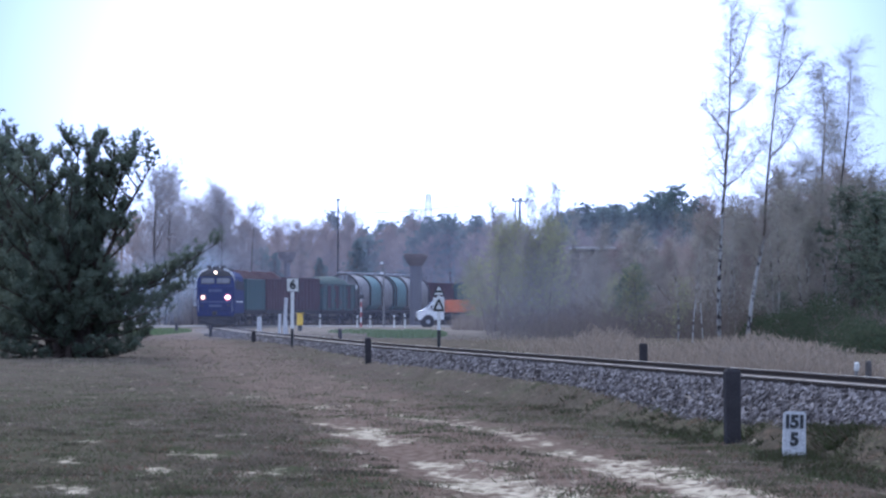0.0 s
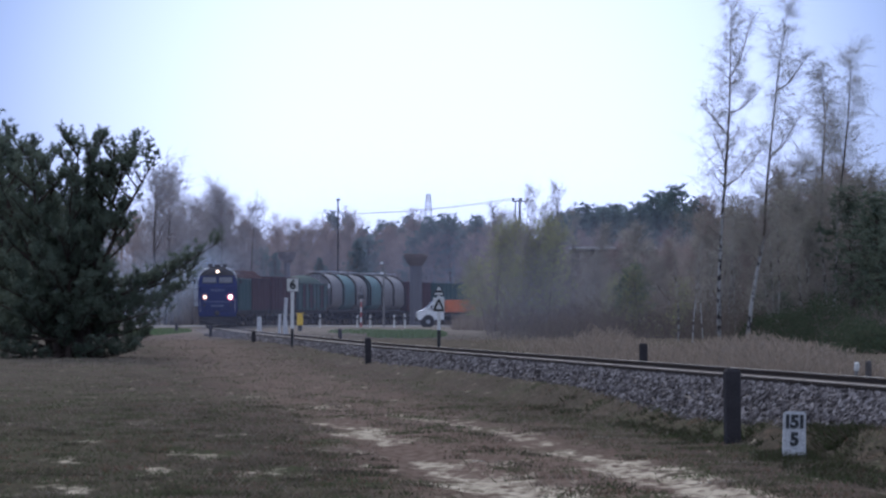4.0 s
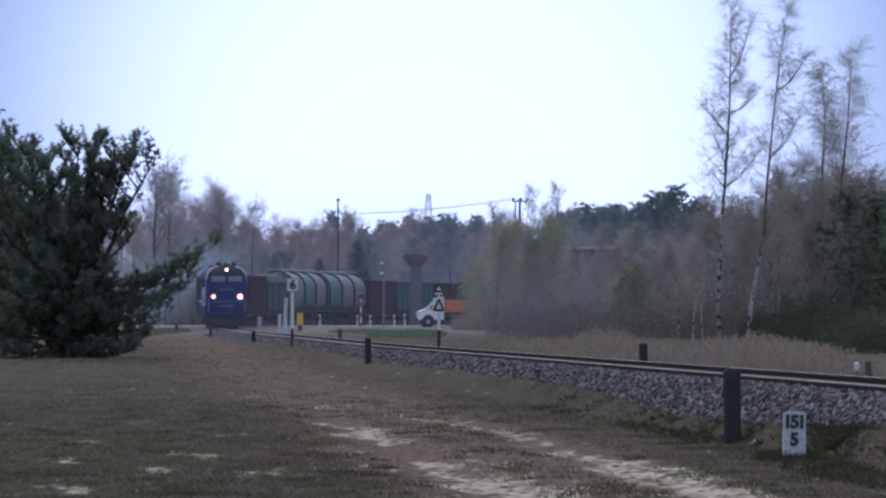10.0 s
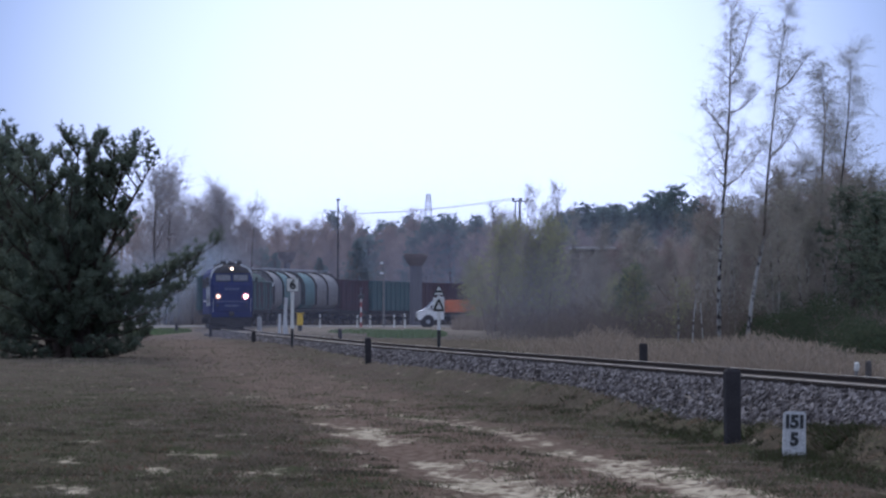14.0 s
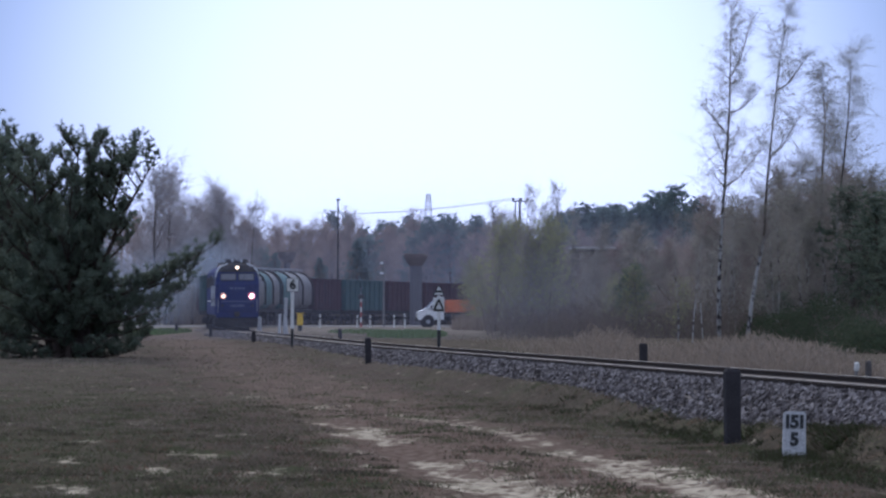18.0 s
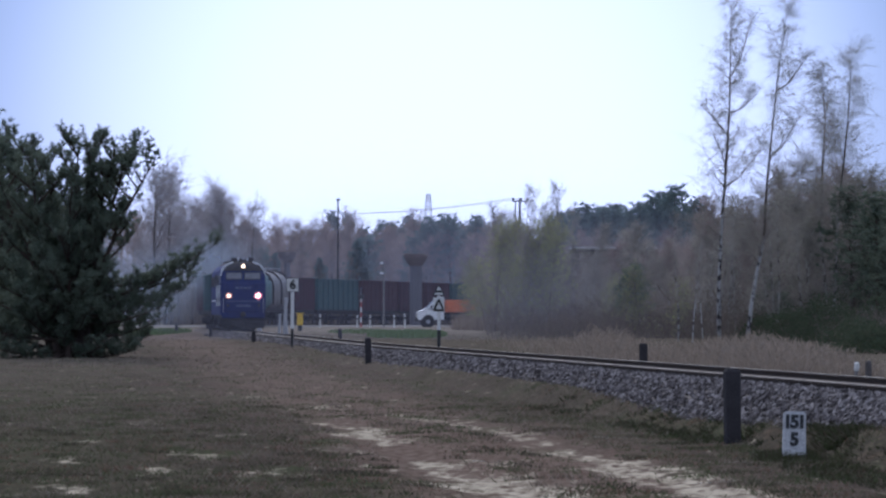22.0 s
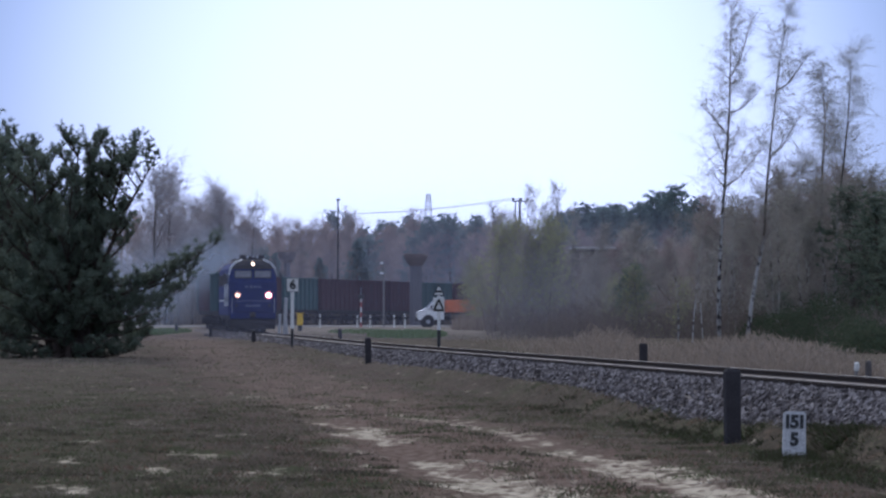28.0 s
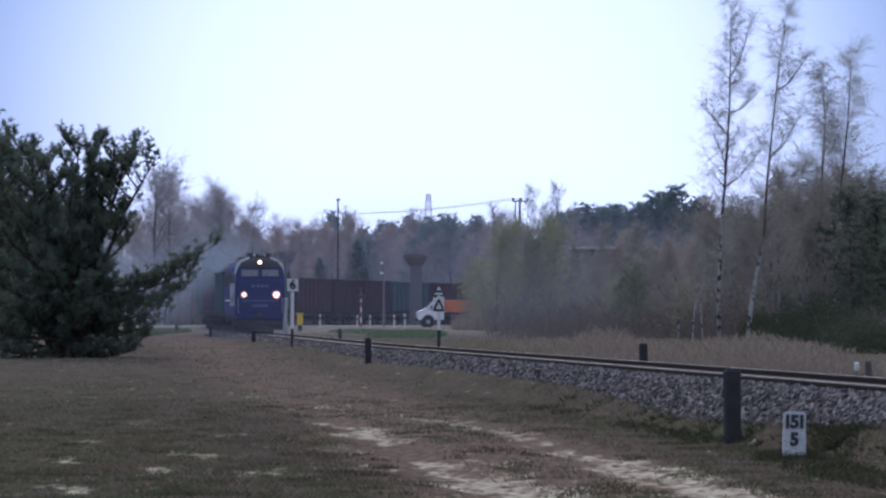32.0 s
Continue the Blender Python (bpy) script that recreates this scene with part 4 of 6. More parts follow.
def build_stake():
    x, y = 7.66, 74.6
    g = height(x, y)
    st = thing("marker_stake", "short grey stake with a white painted top", "stake", pose(x, y, g, 3, 5, 0))
    s = Shape()
    s.tube([(0, 0, -0.2), (0, 0, 0.69 - g)], [0.035, 0.035], 8)
    part("stem", s, "concrete", st)
    s = Shape()
    s.tube([(0, 0, 0.68 - g), (0, 0, 0.72 - g), (0, 0, 0.82 - g), (0, 0, 0.84 - g)], [0.035, 0.048, 0.048, 0.025], 10)
    part("cap", s, "white", st, "white cap")


build_stake()


def build_six():
    x, y = -6.16, 163.0
    g = height(x, y) - 0.2
    st = thing("speed_sign", "white square line sign with a black figure on a white pole", "sign", pose(x, y, g, 0, 0.4, 6))
    s = Shape()
    s.tube([(0, 0, 0), (0, 0, 1.30 - g)], [0.06, 0.06], 10)
    part("pole_foot", s, "black", st, "dark lower pole")
    s = Shape()
    s.tube([(0, 0, 1.30 - g), (0, 0, 2.82 - g)], [0.075, 0.075], 10)
    part("pole", s, "white", st, "white painted pole")
    zc = 3.08 - g
    s = Shape()
    s.box((0, -0.09, zc), (0.5, 0.03, 0.56), 0.008)
    board = part("board", s, "black", st, "sign board with a dark rim")
    s = Shape()
    s.box((0, -0.102, zc), (0.46, 0.02, 0.52), 0.006)
    part("face", s, "white", board, "white sign face")
    part("numeral", lettering("6", 0.5, "black"), "black", board, "black figure", pose(0, -0.116, zc))


build_six()


def triangle(half, high):
    return [(-half, 0), (half, 0), (0, high)]


def build_whistle_sign():
    x, y = -0.16, 157.0
    g = height(x, y) - 0.1
    st = thing("whistle_sign", "two white line signs with black triangles on one pole", "sign", pose(x, y, g, 0, 0, -4))
    s = Shape()
    s.tube([(0, 0, 0), (0, 0, 1.27 - g)], [0.07, 0.07], 10)
    part("pole_foot", s, "black", st, "dark lower pole")
    s = Shape()
    s.tube([(0, 0, 1.27 - g), (0, 0, 2.95 - g)], [0.065, 0.06], 10)
    part("pole", s, "white", st, "white painted pole")
    z0 = 1.96 - g
    s = Shape()
    s.box((0, -0.08, z0 + 0.29), (0.44, 0.025, 0.56), 0.008)
    b = part("board", s, "white", st, "white square board")
    s = Shape()
    for (a, c), (d, e) in (((-0.19, 0.08), (0.19, 0.08)), ((0.19, 0.08), (0, 0.5)), ((0, 0.5), (-0.19, 0.08))):
        s.tube([(a, -0.1, z0 + c), (d, -0.1, z0 + e)], [0.04, 0.04], 6)
    part("triangle", s, "black", b, "black triangle outline")
    z1 = 2.62 - g
    s = Shape()
    s.prism([(a, z1 + c) for a, c in triangle(0.24, 0.42)], 1, -0.1, -0.07)
    t = part("top_board", s, "black", st, "triangular board with a dark rim")
    s = Shape()
    s.prism([(a, z1 + 0.2 + c) for a, c in triangle(0.1, 0.17)], 1, -0.112, -0.102)
    s.prism([(-0.17, z1 + 0.03), (0.17, z1 + 0.03), (0.13, z1 + 0.1), (-0.13, z1 + 0.1)], 1, -0.112, -0.102)
    part("face", s, "white", t, "white face")


build_whistle_sign()


def build_truck():
    y = 338.0
    x = 0.43
    g = height(x, y) + 0.07
    tr = thing("flatbed_truck", "white light lorry with an orange load body waiting on the road", "truck", pose(x, y, g, 0, 0, 4))
    # faces -x; the bonnet slopes up to a raked windscreen
    side = [(-2.6, 0.55), (-2.68, 0.95), (-2.6, 1.2), (-1.85, 1.52), (-1.05, 2.36), (-0.8, 2.48), (-0.5, 2.48), (-0.42, 2.36), (-0.4, 0.55)]
    s = Shape()
    s.prism(side, 1, -0.95, 0.95)
    cab = part("cab", s, "truck_white", tr, "white painted cab")
    s = Shape()
    s.prism([(-1.82, 1.575), (-1.08, 2.35), (-1.11, 2.36), (-1.85, 1.585)], 1, -0.84, 0.84)
    part("windscreen", s, "glass", cab, "raked windscreen")
    for q in (-1, 1):
        s = Shape()
        s.prism([(-1.55, 1.58), (-1.0, 2.2), (-0.55, 2.2), (-0.55, 1.58)], 1, q * 0.945, q * 0.965)
        part("side_window", s, "glass", cab, "side window")
        s = Shape()
        s.box((-1.5, q * 1.08, 1.62), (0.12, 0.2, 0.28), 0.03)
        part("mirror", s, "black", cab)
        s = Shape()
        s.box((-2.58, q * 0.72, 1.0), (0.16, 0.36, 0.24), 0.05)
        part("headlamp", s, "glass", cab, "unlit headlamp")
        for xx in (-1.75, 1.85):
            s = Shape()
            s.tube([(xx, q * 0.9, 0.42), (xx, q * 0.97, 0.42)], [0.56, 0.54], 20)
            part("wheel_arch", s, "under", tr, "dark wheel arch")
            s = Shape()
            s.tube([(xx, q * 0.72, 0.38), (xx, q * 1.0, 0.38)], [0.38, 0.38], 20)
            wh = part("wheel", s, "tyre", tr, "black tyre")
            s = Shape()
            s.tube([(xx, q * 0.97, 0.38), (xx, q * 1.01, 0.38)], [0.2, 0.18], 14)
            part("rim", s, "galvanised", wh, "steel rim")
    s = Shape()
    s.box((0.3, 0, 0.62), (5.7, 1.0, 0.2), 0.03)
    part("chassis", s, "under", tr, "dark chassis")
    s = Shape()
    s.box((-2.68, 0, 0.55), (0.18, 1.9, 0.3), 0.06)
    part("bumper", s, "under", tr, "dark bumper")
    s = Shape()
    s.box((1.3, 0, 1.66), (3.2, 2.1, 1.0), 0.06)
    box = part("load_body", s, "orange", tr, "orange painted load body")
    for k in range(5):
        s = Shape()
        s.box((-0.1 + 0.7 * k, -1.07, 1.66), (0.08, 0.06, 0.96), 0.015)
        part("stanchion", s, "orange", box)
    s = Shape()
    s.box((1.3, 0, 2.18), (3.26, 2.16, 0.08), 0.02)
    part("top_rail", s, "orange", box)


build_truck()


def bollard(x, y, h, wide=0.16, label="white concrete road bollard with a dark band"):
    g = height(x, y)
    b = thing("road_bollard", label, "bollard", pose(x, y, g, 0, random.uniform(-2, 2), 0), group="bollards by the crossing")
    s = Shape()
    s.tube([(0, 0, -0.1), (0, 0, h - 0.04), (0, 0, h)], [wide / 2, wide / 2, wide / 3], 10)
    part("stem", s, "white", b)
    s = Shape()
    s.tube([(0, 0, h * 0.62), (0, 0, h * 0.74)], [wide / 2 + 0.01, wide / 2 + 0.01], 10)
    part("band", s, "black", b, "dark reflective band")


for px, h in ((-10.27, 1.1), (-6.08, 1.0), (-4.06, 1.05), (-3.17, 1.15), (-7.14, 1.0)):
    bollard(px, 333.0, h)


def crossing_post(x, y, top, wide, tilt=0.0):
    g = height(x, y) - 0.1
    s = Shape()
    s.box((0, 0, (top - g) / 2), (wide, wide * 0.6, top - g), 0.03)
    solid("crossing_post", s, "pale_concrete", "pale concrete post at the level crossing", "post", pose(x, y, g, 0, tilt, 0), group="posts at the crossing")


crossing_post(-13.38, 291, 1.93, 0.34)
crossing_post(-10.99, 268, 2.09, 0.2, 2)
crossing_post(-10.81, 272, 3.22, 0.24, 3)
crossing_post(-10.23, 262, 1.71, 0.16, -2)


def build_crossing_signal():
    x, y = -6.77, 330.0
    g = height(x, y)
    st = thing("crossing_signal", "red and white striped crossing signal post with a dark lamp head", "signal", pose(x, y, g))
    for k in range(6):
        s = Shape()
        s.tube([(0, 0, 0.42 * k), (0, 0, 0.42 * (k + 1))], [0.08, 0.08], 10)
        part("band", s, "white" if k % 2 else "red", st, "white band" if k % 2 else "red band")
    s = Shape()
    s.tube([(0, 0, 2.52), (0, 0, 3.3)], [0.05, 0.05], 8)
    part("mast", s, "galvanised", st)
    s = Shape()
    s.box((0, -0.1, 2.55), (0.5, 0.16, 0.36), 0.05)
    head = part("lamp_head", s, "black", st, "dark signal lamp head")
    for q in (-1, 1):
        s = Shape()
        s.tube([(q * 0.13, -0.18, 2.55), (q * 0.13, -0.24, 2.55)], [0.09, 0.1], 12)
        part("hood", s, "black", head)
    s = Shape()
    for q in (-1, 1):
        s.box((0, -0.07, 3.1), (0.08, 0.02, 0.5), 0.0)
    part("cross", s, "white", st, "white warning cross seen edge on")


build_crossing_signal()


def build_yellow_box():
    x, y = -10.74, 300.0
    g = height(x, y)
    b = thing("relay_cabinet", "small yellow steel cabinet on a dark leg beside the line", "cabinet", pose(x, y, g, 0, 0, 8))
    s = Shape()
    s.box((0, 0, 0.2), (0.3, 0.3, 0.4), 0.03)
    part("leg", s, "black", b)
    s = Shape()
    s.box((0, 0, 0.82), (0.46, 0.36, 0.9), 0.08)
    part("housing", s, "yellow", b, "yellow painted housing")
    s = Shape()
    s.box((0, -0.185, 0.82), (0.36, 0.02, 0.76), 0.008)
    d = part("door", s, "yellow", b)
    s = Shape()
    s.box((0, 0, 1.29), (0.52, 0.42, 0.06), 0.02)
    part("cap", s, "yellow", b)


build_yellow_box()


def build_mast():
    x, y = -11.06, 420.0
    g = height(x, y)
    top = 14.25 - g
    st = thing("light_mast", "tall dark slender steel mast with a small round lamp", "mast", pose(x, y, g, 0, 0.1, 0))
    s = Shape()
    s.tube([(0, 0, 0), (0, 0, top * 0.5), (0, 0, top)], [0.11, 0.095, 0.075], 10)
    part("pole", s, "dark_concrete", st, "dark pole")
    s = Shape()
    s.tube([(0, 0, top), (0, 0, top + 0.06), (0, 0, top + 0.2), (0, 0, top + 0.26)], [0.09, 0.2, 0.2, 0.08], 12)
    part("lamp", s, "black", st, "small dark lamp housing")


build_mast()


def build_street_lamp():
    x, y = -4.96, 334.0
    g = height(x, y)
    st = thing("street_lamp", "thin grey lamp post with two white lamp heads", "lamp post", pose(x, y, g))
    top = 6.56 - g
    s = Shape()
    s.tube([(0, 0, 0), (0, 0, top)], [0.1, 0.08], 10)
    part("pole", s, "concrete", st, "grey concrete pole")
    for z, q in ((6.47 - g, -1), (5.62 - g, -1)):
        s = Shape()
        s.tube([(0, 0, z - 0.1), (q * 0.15, -0.1, z)], [0.03, 0.03], 6)
        a = part("arm", s, "galvanised", st)
        s = Shape()
        s.box((q * 0.16, -0.1, z), (0.3, 0.2, 0.16), 0.06)
        part("lamp_head", s, "truck_white", a, "white lamp head")


build_street_lamp()


def build_pillar(x, y, wide, cap_low, cap_top, cap_wide, cap="dark_concrete"):
    g = height(x, y) - 0.2
    st = thing("flared_pillar", "grey concrete pillar with a wide flared dark top", "pillar", pose(x, y, g))
    s = Shape()
    s.tube([(0, 0, 0), (0, 0, cap_low - g)], [wide / 2, wide / 2 * 0.97], 20)
    part("shaft", s, "pillar", st, "smooth grey concrete shaft")
    s = Shape()
    h = cap_top - cap_low
    s.tube([(0, 0, cap_low - g), (0, 0, cap_low - g + 0.25 * h), (0, 0, cap_low - g + 0.7 * h), (0, 0, cap_top - g)],
           [wide * 0.5, cap_wide * 0.36, cap_wide * 0.48, cap_wide * 0.5], 20)
    part("flared_top", s, cap, st, "dark flared top")
    rng = random.Random(8)
    s = Shape()
    for k in range(160):
        a, r = rng.uniform(0, 6.28), cap_wide * rng.uniform(0.3, 0.5)
        p = (r * math.cos(a), r * math.sin(a), cap_top - g + rng.uniform(-0.15, 0.02))
        b = a + rng.uniform(0.5, 2.4)
        s.blade(p, (p[0] + 0.5 * math.cos(b), p[1] + 0.5 * math.sin(b), p[2] + rng.uniform(-0.06, 0.12)), 0.05, rng)
    part("twigs", s, "twig", st, "untidy twigs on the rim", fix=False)


build_pillar(-2.53, 372, 1.16, 6.76, 7.86, 2.26, "building_wall")
build_pillar(-17.4, 446, 0.72, 8.1, 9.35, 2.1, "building_wall")


def build_pylon():
    x, y = -3.31, 900.0
    top = 30.37
    st = thing("lattice_pylon", "grey steel lattice power pylon above the woods", "pylon", pose(x, y, 1.0, 0, 0, 20))
    s = Shape()
    levels = [0.0, 5, 9.5, 13.5, 17, 20, 22.6, 25, 27, top - 1]
    half = [2.2 - 1.9 * z / top for z in levels]
    for i, j in ((-1, -1), (-1, 1), (1, -1), (1, 1)):
        leg = Shape()
        leg.tube([(i * h, j * h, z) for h, z in zip(half, levels)], [0.06] * len(levels), 4)
        part("leg", leg, "galvanised", st)
    for k in range(len(levels) - 1):
        a, b, z, w = half[k], half[k + 1], levels[k], levels[k + 1]
        for p, q in (((-a, -a, z), (b, -b, w)), ((a, -a, z), (-b, -b, w)), ((-a, a, z), (b, b, w)), ((a, a, z), (-b, b, w)),
                     ((-a, -a, z), (-b, b, w)), ((-a, a, z), (-b, -b, w)), ((a, -a, z), (b, b, w)), ((a, a, z), (b, -b, w))):
            s.tube([p, q], [0.035, 0.035], 4)
    part("bracing", s, "galvanised", st, "crossed lattice bracing")


build_pylon()


def build_power_pole():
    x, y = 9.23, 480.0
    g = 1.0
    top = 16.33 - g
    st = thing("power_pole", "dark double power pole with a crossarm and insulators", "power pole", pose(x, y, g))
    for dx, h, r in ((0, top, 0.17), (-0.5, top - 0.3, 0.1)):
        s = Shape()
        s.tube([(dx * 1.6, 0, 0), (dx, 0, h)], [r, r * 0.8], 8)
        part("pole", s, "dark_concrete", st, "dark pole")
    s = Shape()
    s.box((0.05, 0, top - 0.3), (1.9, 0.14, 0.14), 0.02)
    arm = part("crossarm", s, "dark_concrete", st)
    for dx in (-0.8, 0.1, 0.95):
        s = Shape()
        s.tube([(dx, 0, top - 0.25), (dx, 0, top - 0.05), (dx, 0, top + 0.12)], [0.12, 0.2, 0.06], 8)
        part("insulator", s, "dark_concrete", arm)
    line = thing("power_line", "thin sagging overhead power wires", "cable")
    for dx in (-0.8, 0.1, 0.95):
        pts = []
        for k in range(25):
            t = k / 24
            px, py = x + dx + t * (-24.08 - x), y + t * 280
            pts.append((px, py, top + g + 0.1 + t * (22.13 - top - g) - 3.0 * t * (1 - t)))
        s = Shape()
        s.tube(pts, [0.01 + 0.00001 * p[1] for p in pts], 4)
        part("wire", s, "under", line, fix=False)


build_power_pole()


def build_flat_roofed_building():
    """A long low building behind the birches: a dull wall, a thin pale roof edge and pale piers."""
    y = 336.0
    x0, x1 = 10.75, 18.0
    st = thing("flat_roofed_building", "low grey building with a pale flat roof behind birches", "building", pose(x0, y, 0.8))
    z = 7.7 - 0.8
    s = Shape()
    s.box(((x1 - x0) / 2, 3.2, z / 2 - 0.06), (x1 - x0 - 0.3, 5.6, z - 0.1), 0.03)
    part("wall", s, "building_wall", st, "dull purplish-grey rendered wall")
    s = Shape()
    s.box(((x1 - x0) / 2, 2.9, z + 0.06), (x1 - x0, 6.4, 0.18), 0.03)
    part("roof", s, "pale_concrete", st, "thin pale flat roof slab")
    for dx in (0.3, (x1 - x0) / 2, x1 - x0 - 0.3):
        s = Shape()
        s.box((dx, 0.3, z / 2 - 0.06), (0.12, 0.12, z - 0.1), 0.03)
        part("pier", s, "concrete", st)


build_flat_roofed_building()


def build_shed():
    x, y = 25.11, 330.0
    st = thing("garden_shed", "small grey shed with a pale roof half hidden in the woods", "shed", pose(x, y, 1.0, 0, 0, 14))
    h = 5.57 - 1.0
    s = Shape()
    s.box((0, 0, h / 2), (2.6, 2.2, h), 0.02)
    part("wall", s, "concrete", st, "grey boarded wall")
    s = Shape()
    s.prism([(-1.3, h), (1.3, h), (1.3, h + 0.1), (0, h + 0.75), (-1.3, h + 0.1)], 0, -1.5, 1.5)
    part("roof", s, "pale_concrete", st, "pale sheet roof")


build_shed()


def build_peg():
    x, y = -1.86, 128.0
    s = Shape()
    s.loft([[(-0.11, -0.06, 0), (0.11, -0.06, 0), (0.12, 0.06, 0), (-0.1, 0.06, 0)], [(-0.12, -0.05, 0.16), (0.12, -0.05, 0.15), (0.12, 0.05, 0.16), (-0.11, 0.05, 0.17)],
            [(-0.08, -0.03, 0.2), (0.09, -0.03, 0.2), (0.08, 0.03, 0.2), (-0.08, 0.03, 0.21)]])
    solid("marker_stone", s, "white", "small whitewashed stone at the ballast edge", "stone", pose(x, y, 0.39, 0, 3, 5))


build_peg()


# ---- trees ----
def curve_pts(p, d, length, n, rng, wobble, lift):
    pts, p, d = [Vector(p)], Vector(p), Vector(d).normalized()
    for _ in range(n):
        d = (d + Vector((rng.uniform(-1, 1), rng.uniform(-1, 1), rng.uniform(-1, 1))) * wobble + Vector((0, 0, lift))).normalized()
        p = p + d * (length / n)
        pts.append(p)
    return pts


def point_on(pts, t):
    k = min(len(pts) - 2, int(t * (len(pts) - 1)))
    f = t * (len(pts) - 1) - k
    return pts[k].lerp(pts[k + 1], f), (pts[k + 1] - pts[k]).normalized()


def bare_crown(wood, twigs, trunk, radius, rng, limbs, reach, start=0.25, subs=6, fine=7, up=0.5, droop=0.0, twig_w=0.03):
    """Limbs, branches and twigs from a trunk given by its points."""
    for i in range(limbs):
        t = start + (1 - start) * (i + rng.random()) / limbs
        p, d = point_on(trunk, min(t, 0.995))
        a = rng.uniform(0, 6.283)
        out = Vector((math.cos(a), math.sin(a), up + 0.5 * t)).normalized()
        ln = reach * (1.1 - 0.7 * (t - start) / (1 - start)) * rng.uniform(0.6, 1.2)
        limb = curve_pts(p, out, ln, 5, rng, 0.16, 0.1)
        r = max(0.012, radius * 0.4 * (1.1 - t))
        wood.tube(limb, [r, r * 0.8, r * 0.6, r * 0.42, r * 0.28, r * 0.12], 3, caps=False)
        for j in range(subs):
            q, e = point_on(limb, 0.1 + 0.9 * (j + rng.random()) / subs)
            way = (e * 0.7 + Vector((rng.uniform(-1, 1), rng.uniform(-1, 1), rng.uniform(-0.5, 1.0)))).normalized()
            sub = curve_pts(q, way, max(ln, 1.0) * rng.uniform(0.35, 0.95), 3, rng, 0.2, 0.06 - droop)
            for k in range(3):
                twigs.blade(sub[k], sub[k + 1] + (sub[k + 1] - sub[k]) * 0.3, twig_w * (1.2 - 0.25 * k), rng)
            for k in range(fine):
                q2, e2 = point_on(sub, rng.random())
                w2 = (e2 * 0.6 + Vector((rng.uniform(-1, 1), rng.uniform(-1, 1), rng.uniform(-0.8, 0.8) - droop * 4))).normalized()
                twigs.blade(q2, q2 + w2 * rng.uniform(0.45, 1.6) * (0.4 + 0.14 * reach), twig_w * 0.75, rng)


def bare_tree(name, label, h, reach, seed, twig, bark="bark", limbs=26, subs=6, fine=7, buds="", bud_n=0, twig_w=0.035, radius=None, start=0.2, droop=0.0, m=None, trunk=None, group="", upper=False):
    rng = random.Random(seed)
    t = thing(name, label, "tree", m, group)
    radius = radius or h * 0.011
    pts = [Vector(p) for p in trunk] if trunk else curve_pts((0, 0, -0.2), (rng.uniform(-0.08, 0.08), 0, 1), h + 0.2, 9, rng, 0.05, 0.05)
    n = len(pts)
    wood, twigs = Shape(), Shape()
    wood.tube(pts, [radius * (1 - 0.93 * (k / (n - 1)) ** 0.9) for k in range(n)], 7)
    limbs_shape = wood if bark == "bark" else Shape()
    bare_crown(limbs_shape, twigs, pts, radius, rng, limbs, reach, start, subs, fine, twig_w=twig_w, droop=droop)
    part("trunk", wood, bark, t, fix=False, smooth=True)
    if upper:
        s = Shape()
        k0 = max(1, int(n * 0.45))
        s.tube(pts[k0:], [1.06 * radius * (1 - 0.93 * (k / (n - 1)) ** 0.9) for k in range(k0, n)], 7)
        part("upper_trunk", s, "bark", t, "dark upper stem", fix=False, smooth=True)
    if bark != "bark":
        tagged(part("branching", limbs_shape, "twig", t, "dark thin boughs", fix=False), kind="stuff")
    part("crown", twigs, twig, t, fix=False)
    if buds:
        s = Shape()
        for k in range(bud_n):
            q = Vector(twigs.v[3 * rng.randrange(len(twigs.v) // 3) + 2])
            s.blade(q, q + Vector((rng.uniform(-1, 1), rng.uniform(-1, 1), rng.uniform(-1, 1))).normalized() * 0.13, 0.08, rng)
        part("leaves", s, buds, t, fix=False)
    return t


def needle_tuft(s, p, d, size, n, rng, width=0.035):
    for _ in range(n):
        w = (Vector(d) * 0.9 + Vector((rng.uniform(-1, 1), rng.uniform(-1, 1), rng.uniform(-0.7, 1)))).normalized()
        s.blade(p, Vector(p) + w * size * rng.uniform(0.6, 1.15), width, rng)


def far_pine(seed, h, wide, needles="haze_tinted_needles"):
    """A tall pine whose crown is built of needle tufts, rounded and broken at the top."""
    rng = random.Random(seed)
    t = thing("pine_tree", "tall dark green pine at the edge of the woods", "tree", group="pines in the woods")
    pts = curve_pts((0, 0, -0.2), (0.02, 0, 1), h, 6, rng, 0.03, 0.05)
    s = Shape()
    s.tube(pts, [0.2 - 0.028 * k for k in range(7)], 6)
    wood, leaf = s, Shape()
    for i in range(46):
        u = 0.3 + 0.7 * (i + rng.random()) / 46
        p, d = point_on(pts, min(0.99, u))
        a = rng.uniform(0, 6.283)
        ln = wide * math.sin(math.pi * min(0.93, 0.25 + 0.68 * u)) * rng.uniform(0.55, 1.1)
        limb = curve_pts(p, (math.cos(a), math.sin(a), 0.25 + 0.5 * u), ln, 3, rng, 0.15, 0.12)
        wood.tube(limb, [0.05, 0.035, 0.02, 0.01], 3, caps=False)
        for k in range(9):
            q, e = point_on(limb, 0.3 + 0.7 * rng.random())
            q = q + Vector((rng.uniform(-0.7, 0.7), rng.uniform(-0.7, 0.7), rng.uniform(-0.8, 0.6)))
            needle_tuft(leaf, q, (0, 0, 0.5), 0.55, 7, rng, 0.16)
    part("trunk", wood, "pine_bark", t, fix=False)
    part("crown", leaf, needles, t, fix=False)
    return t


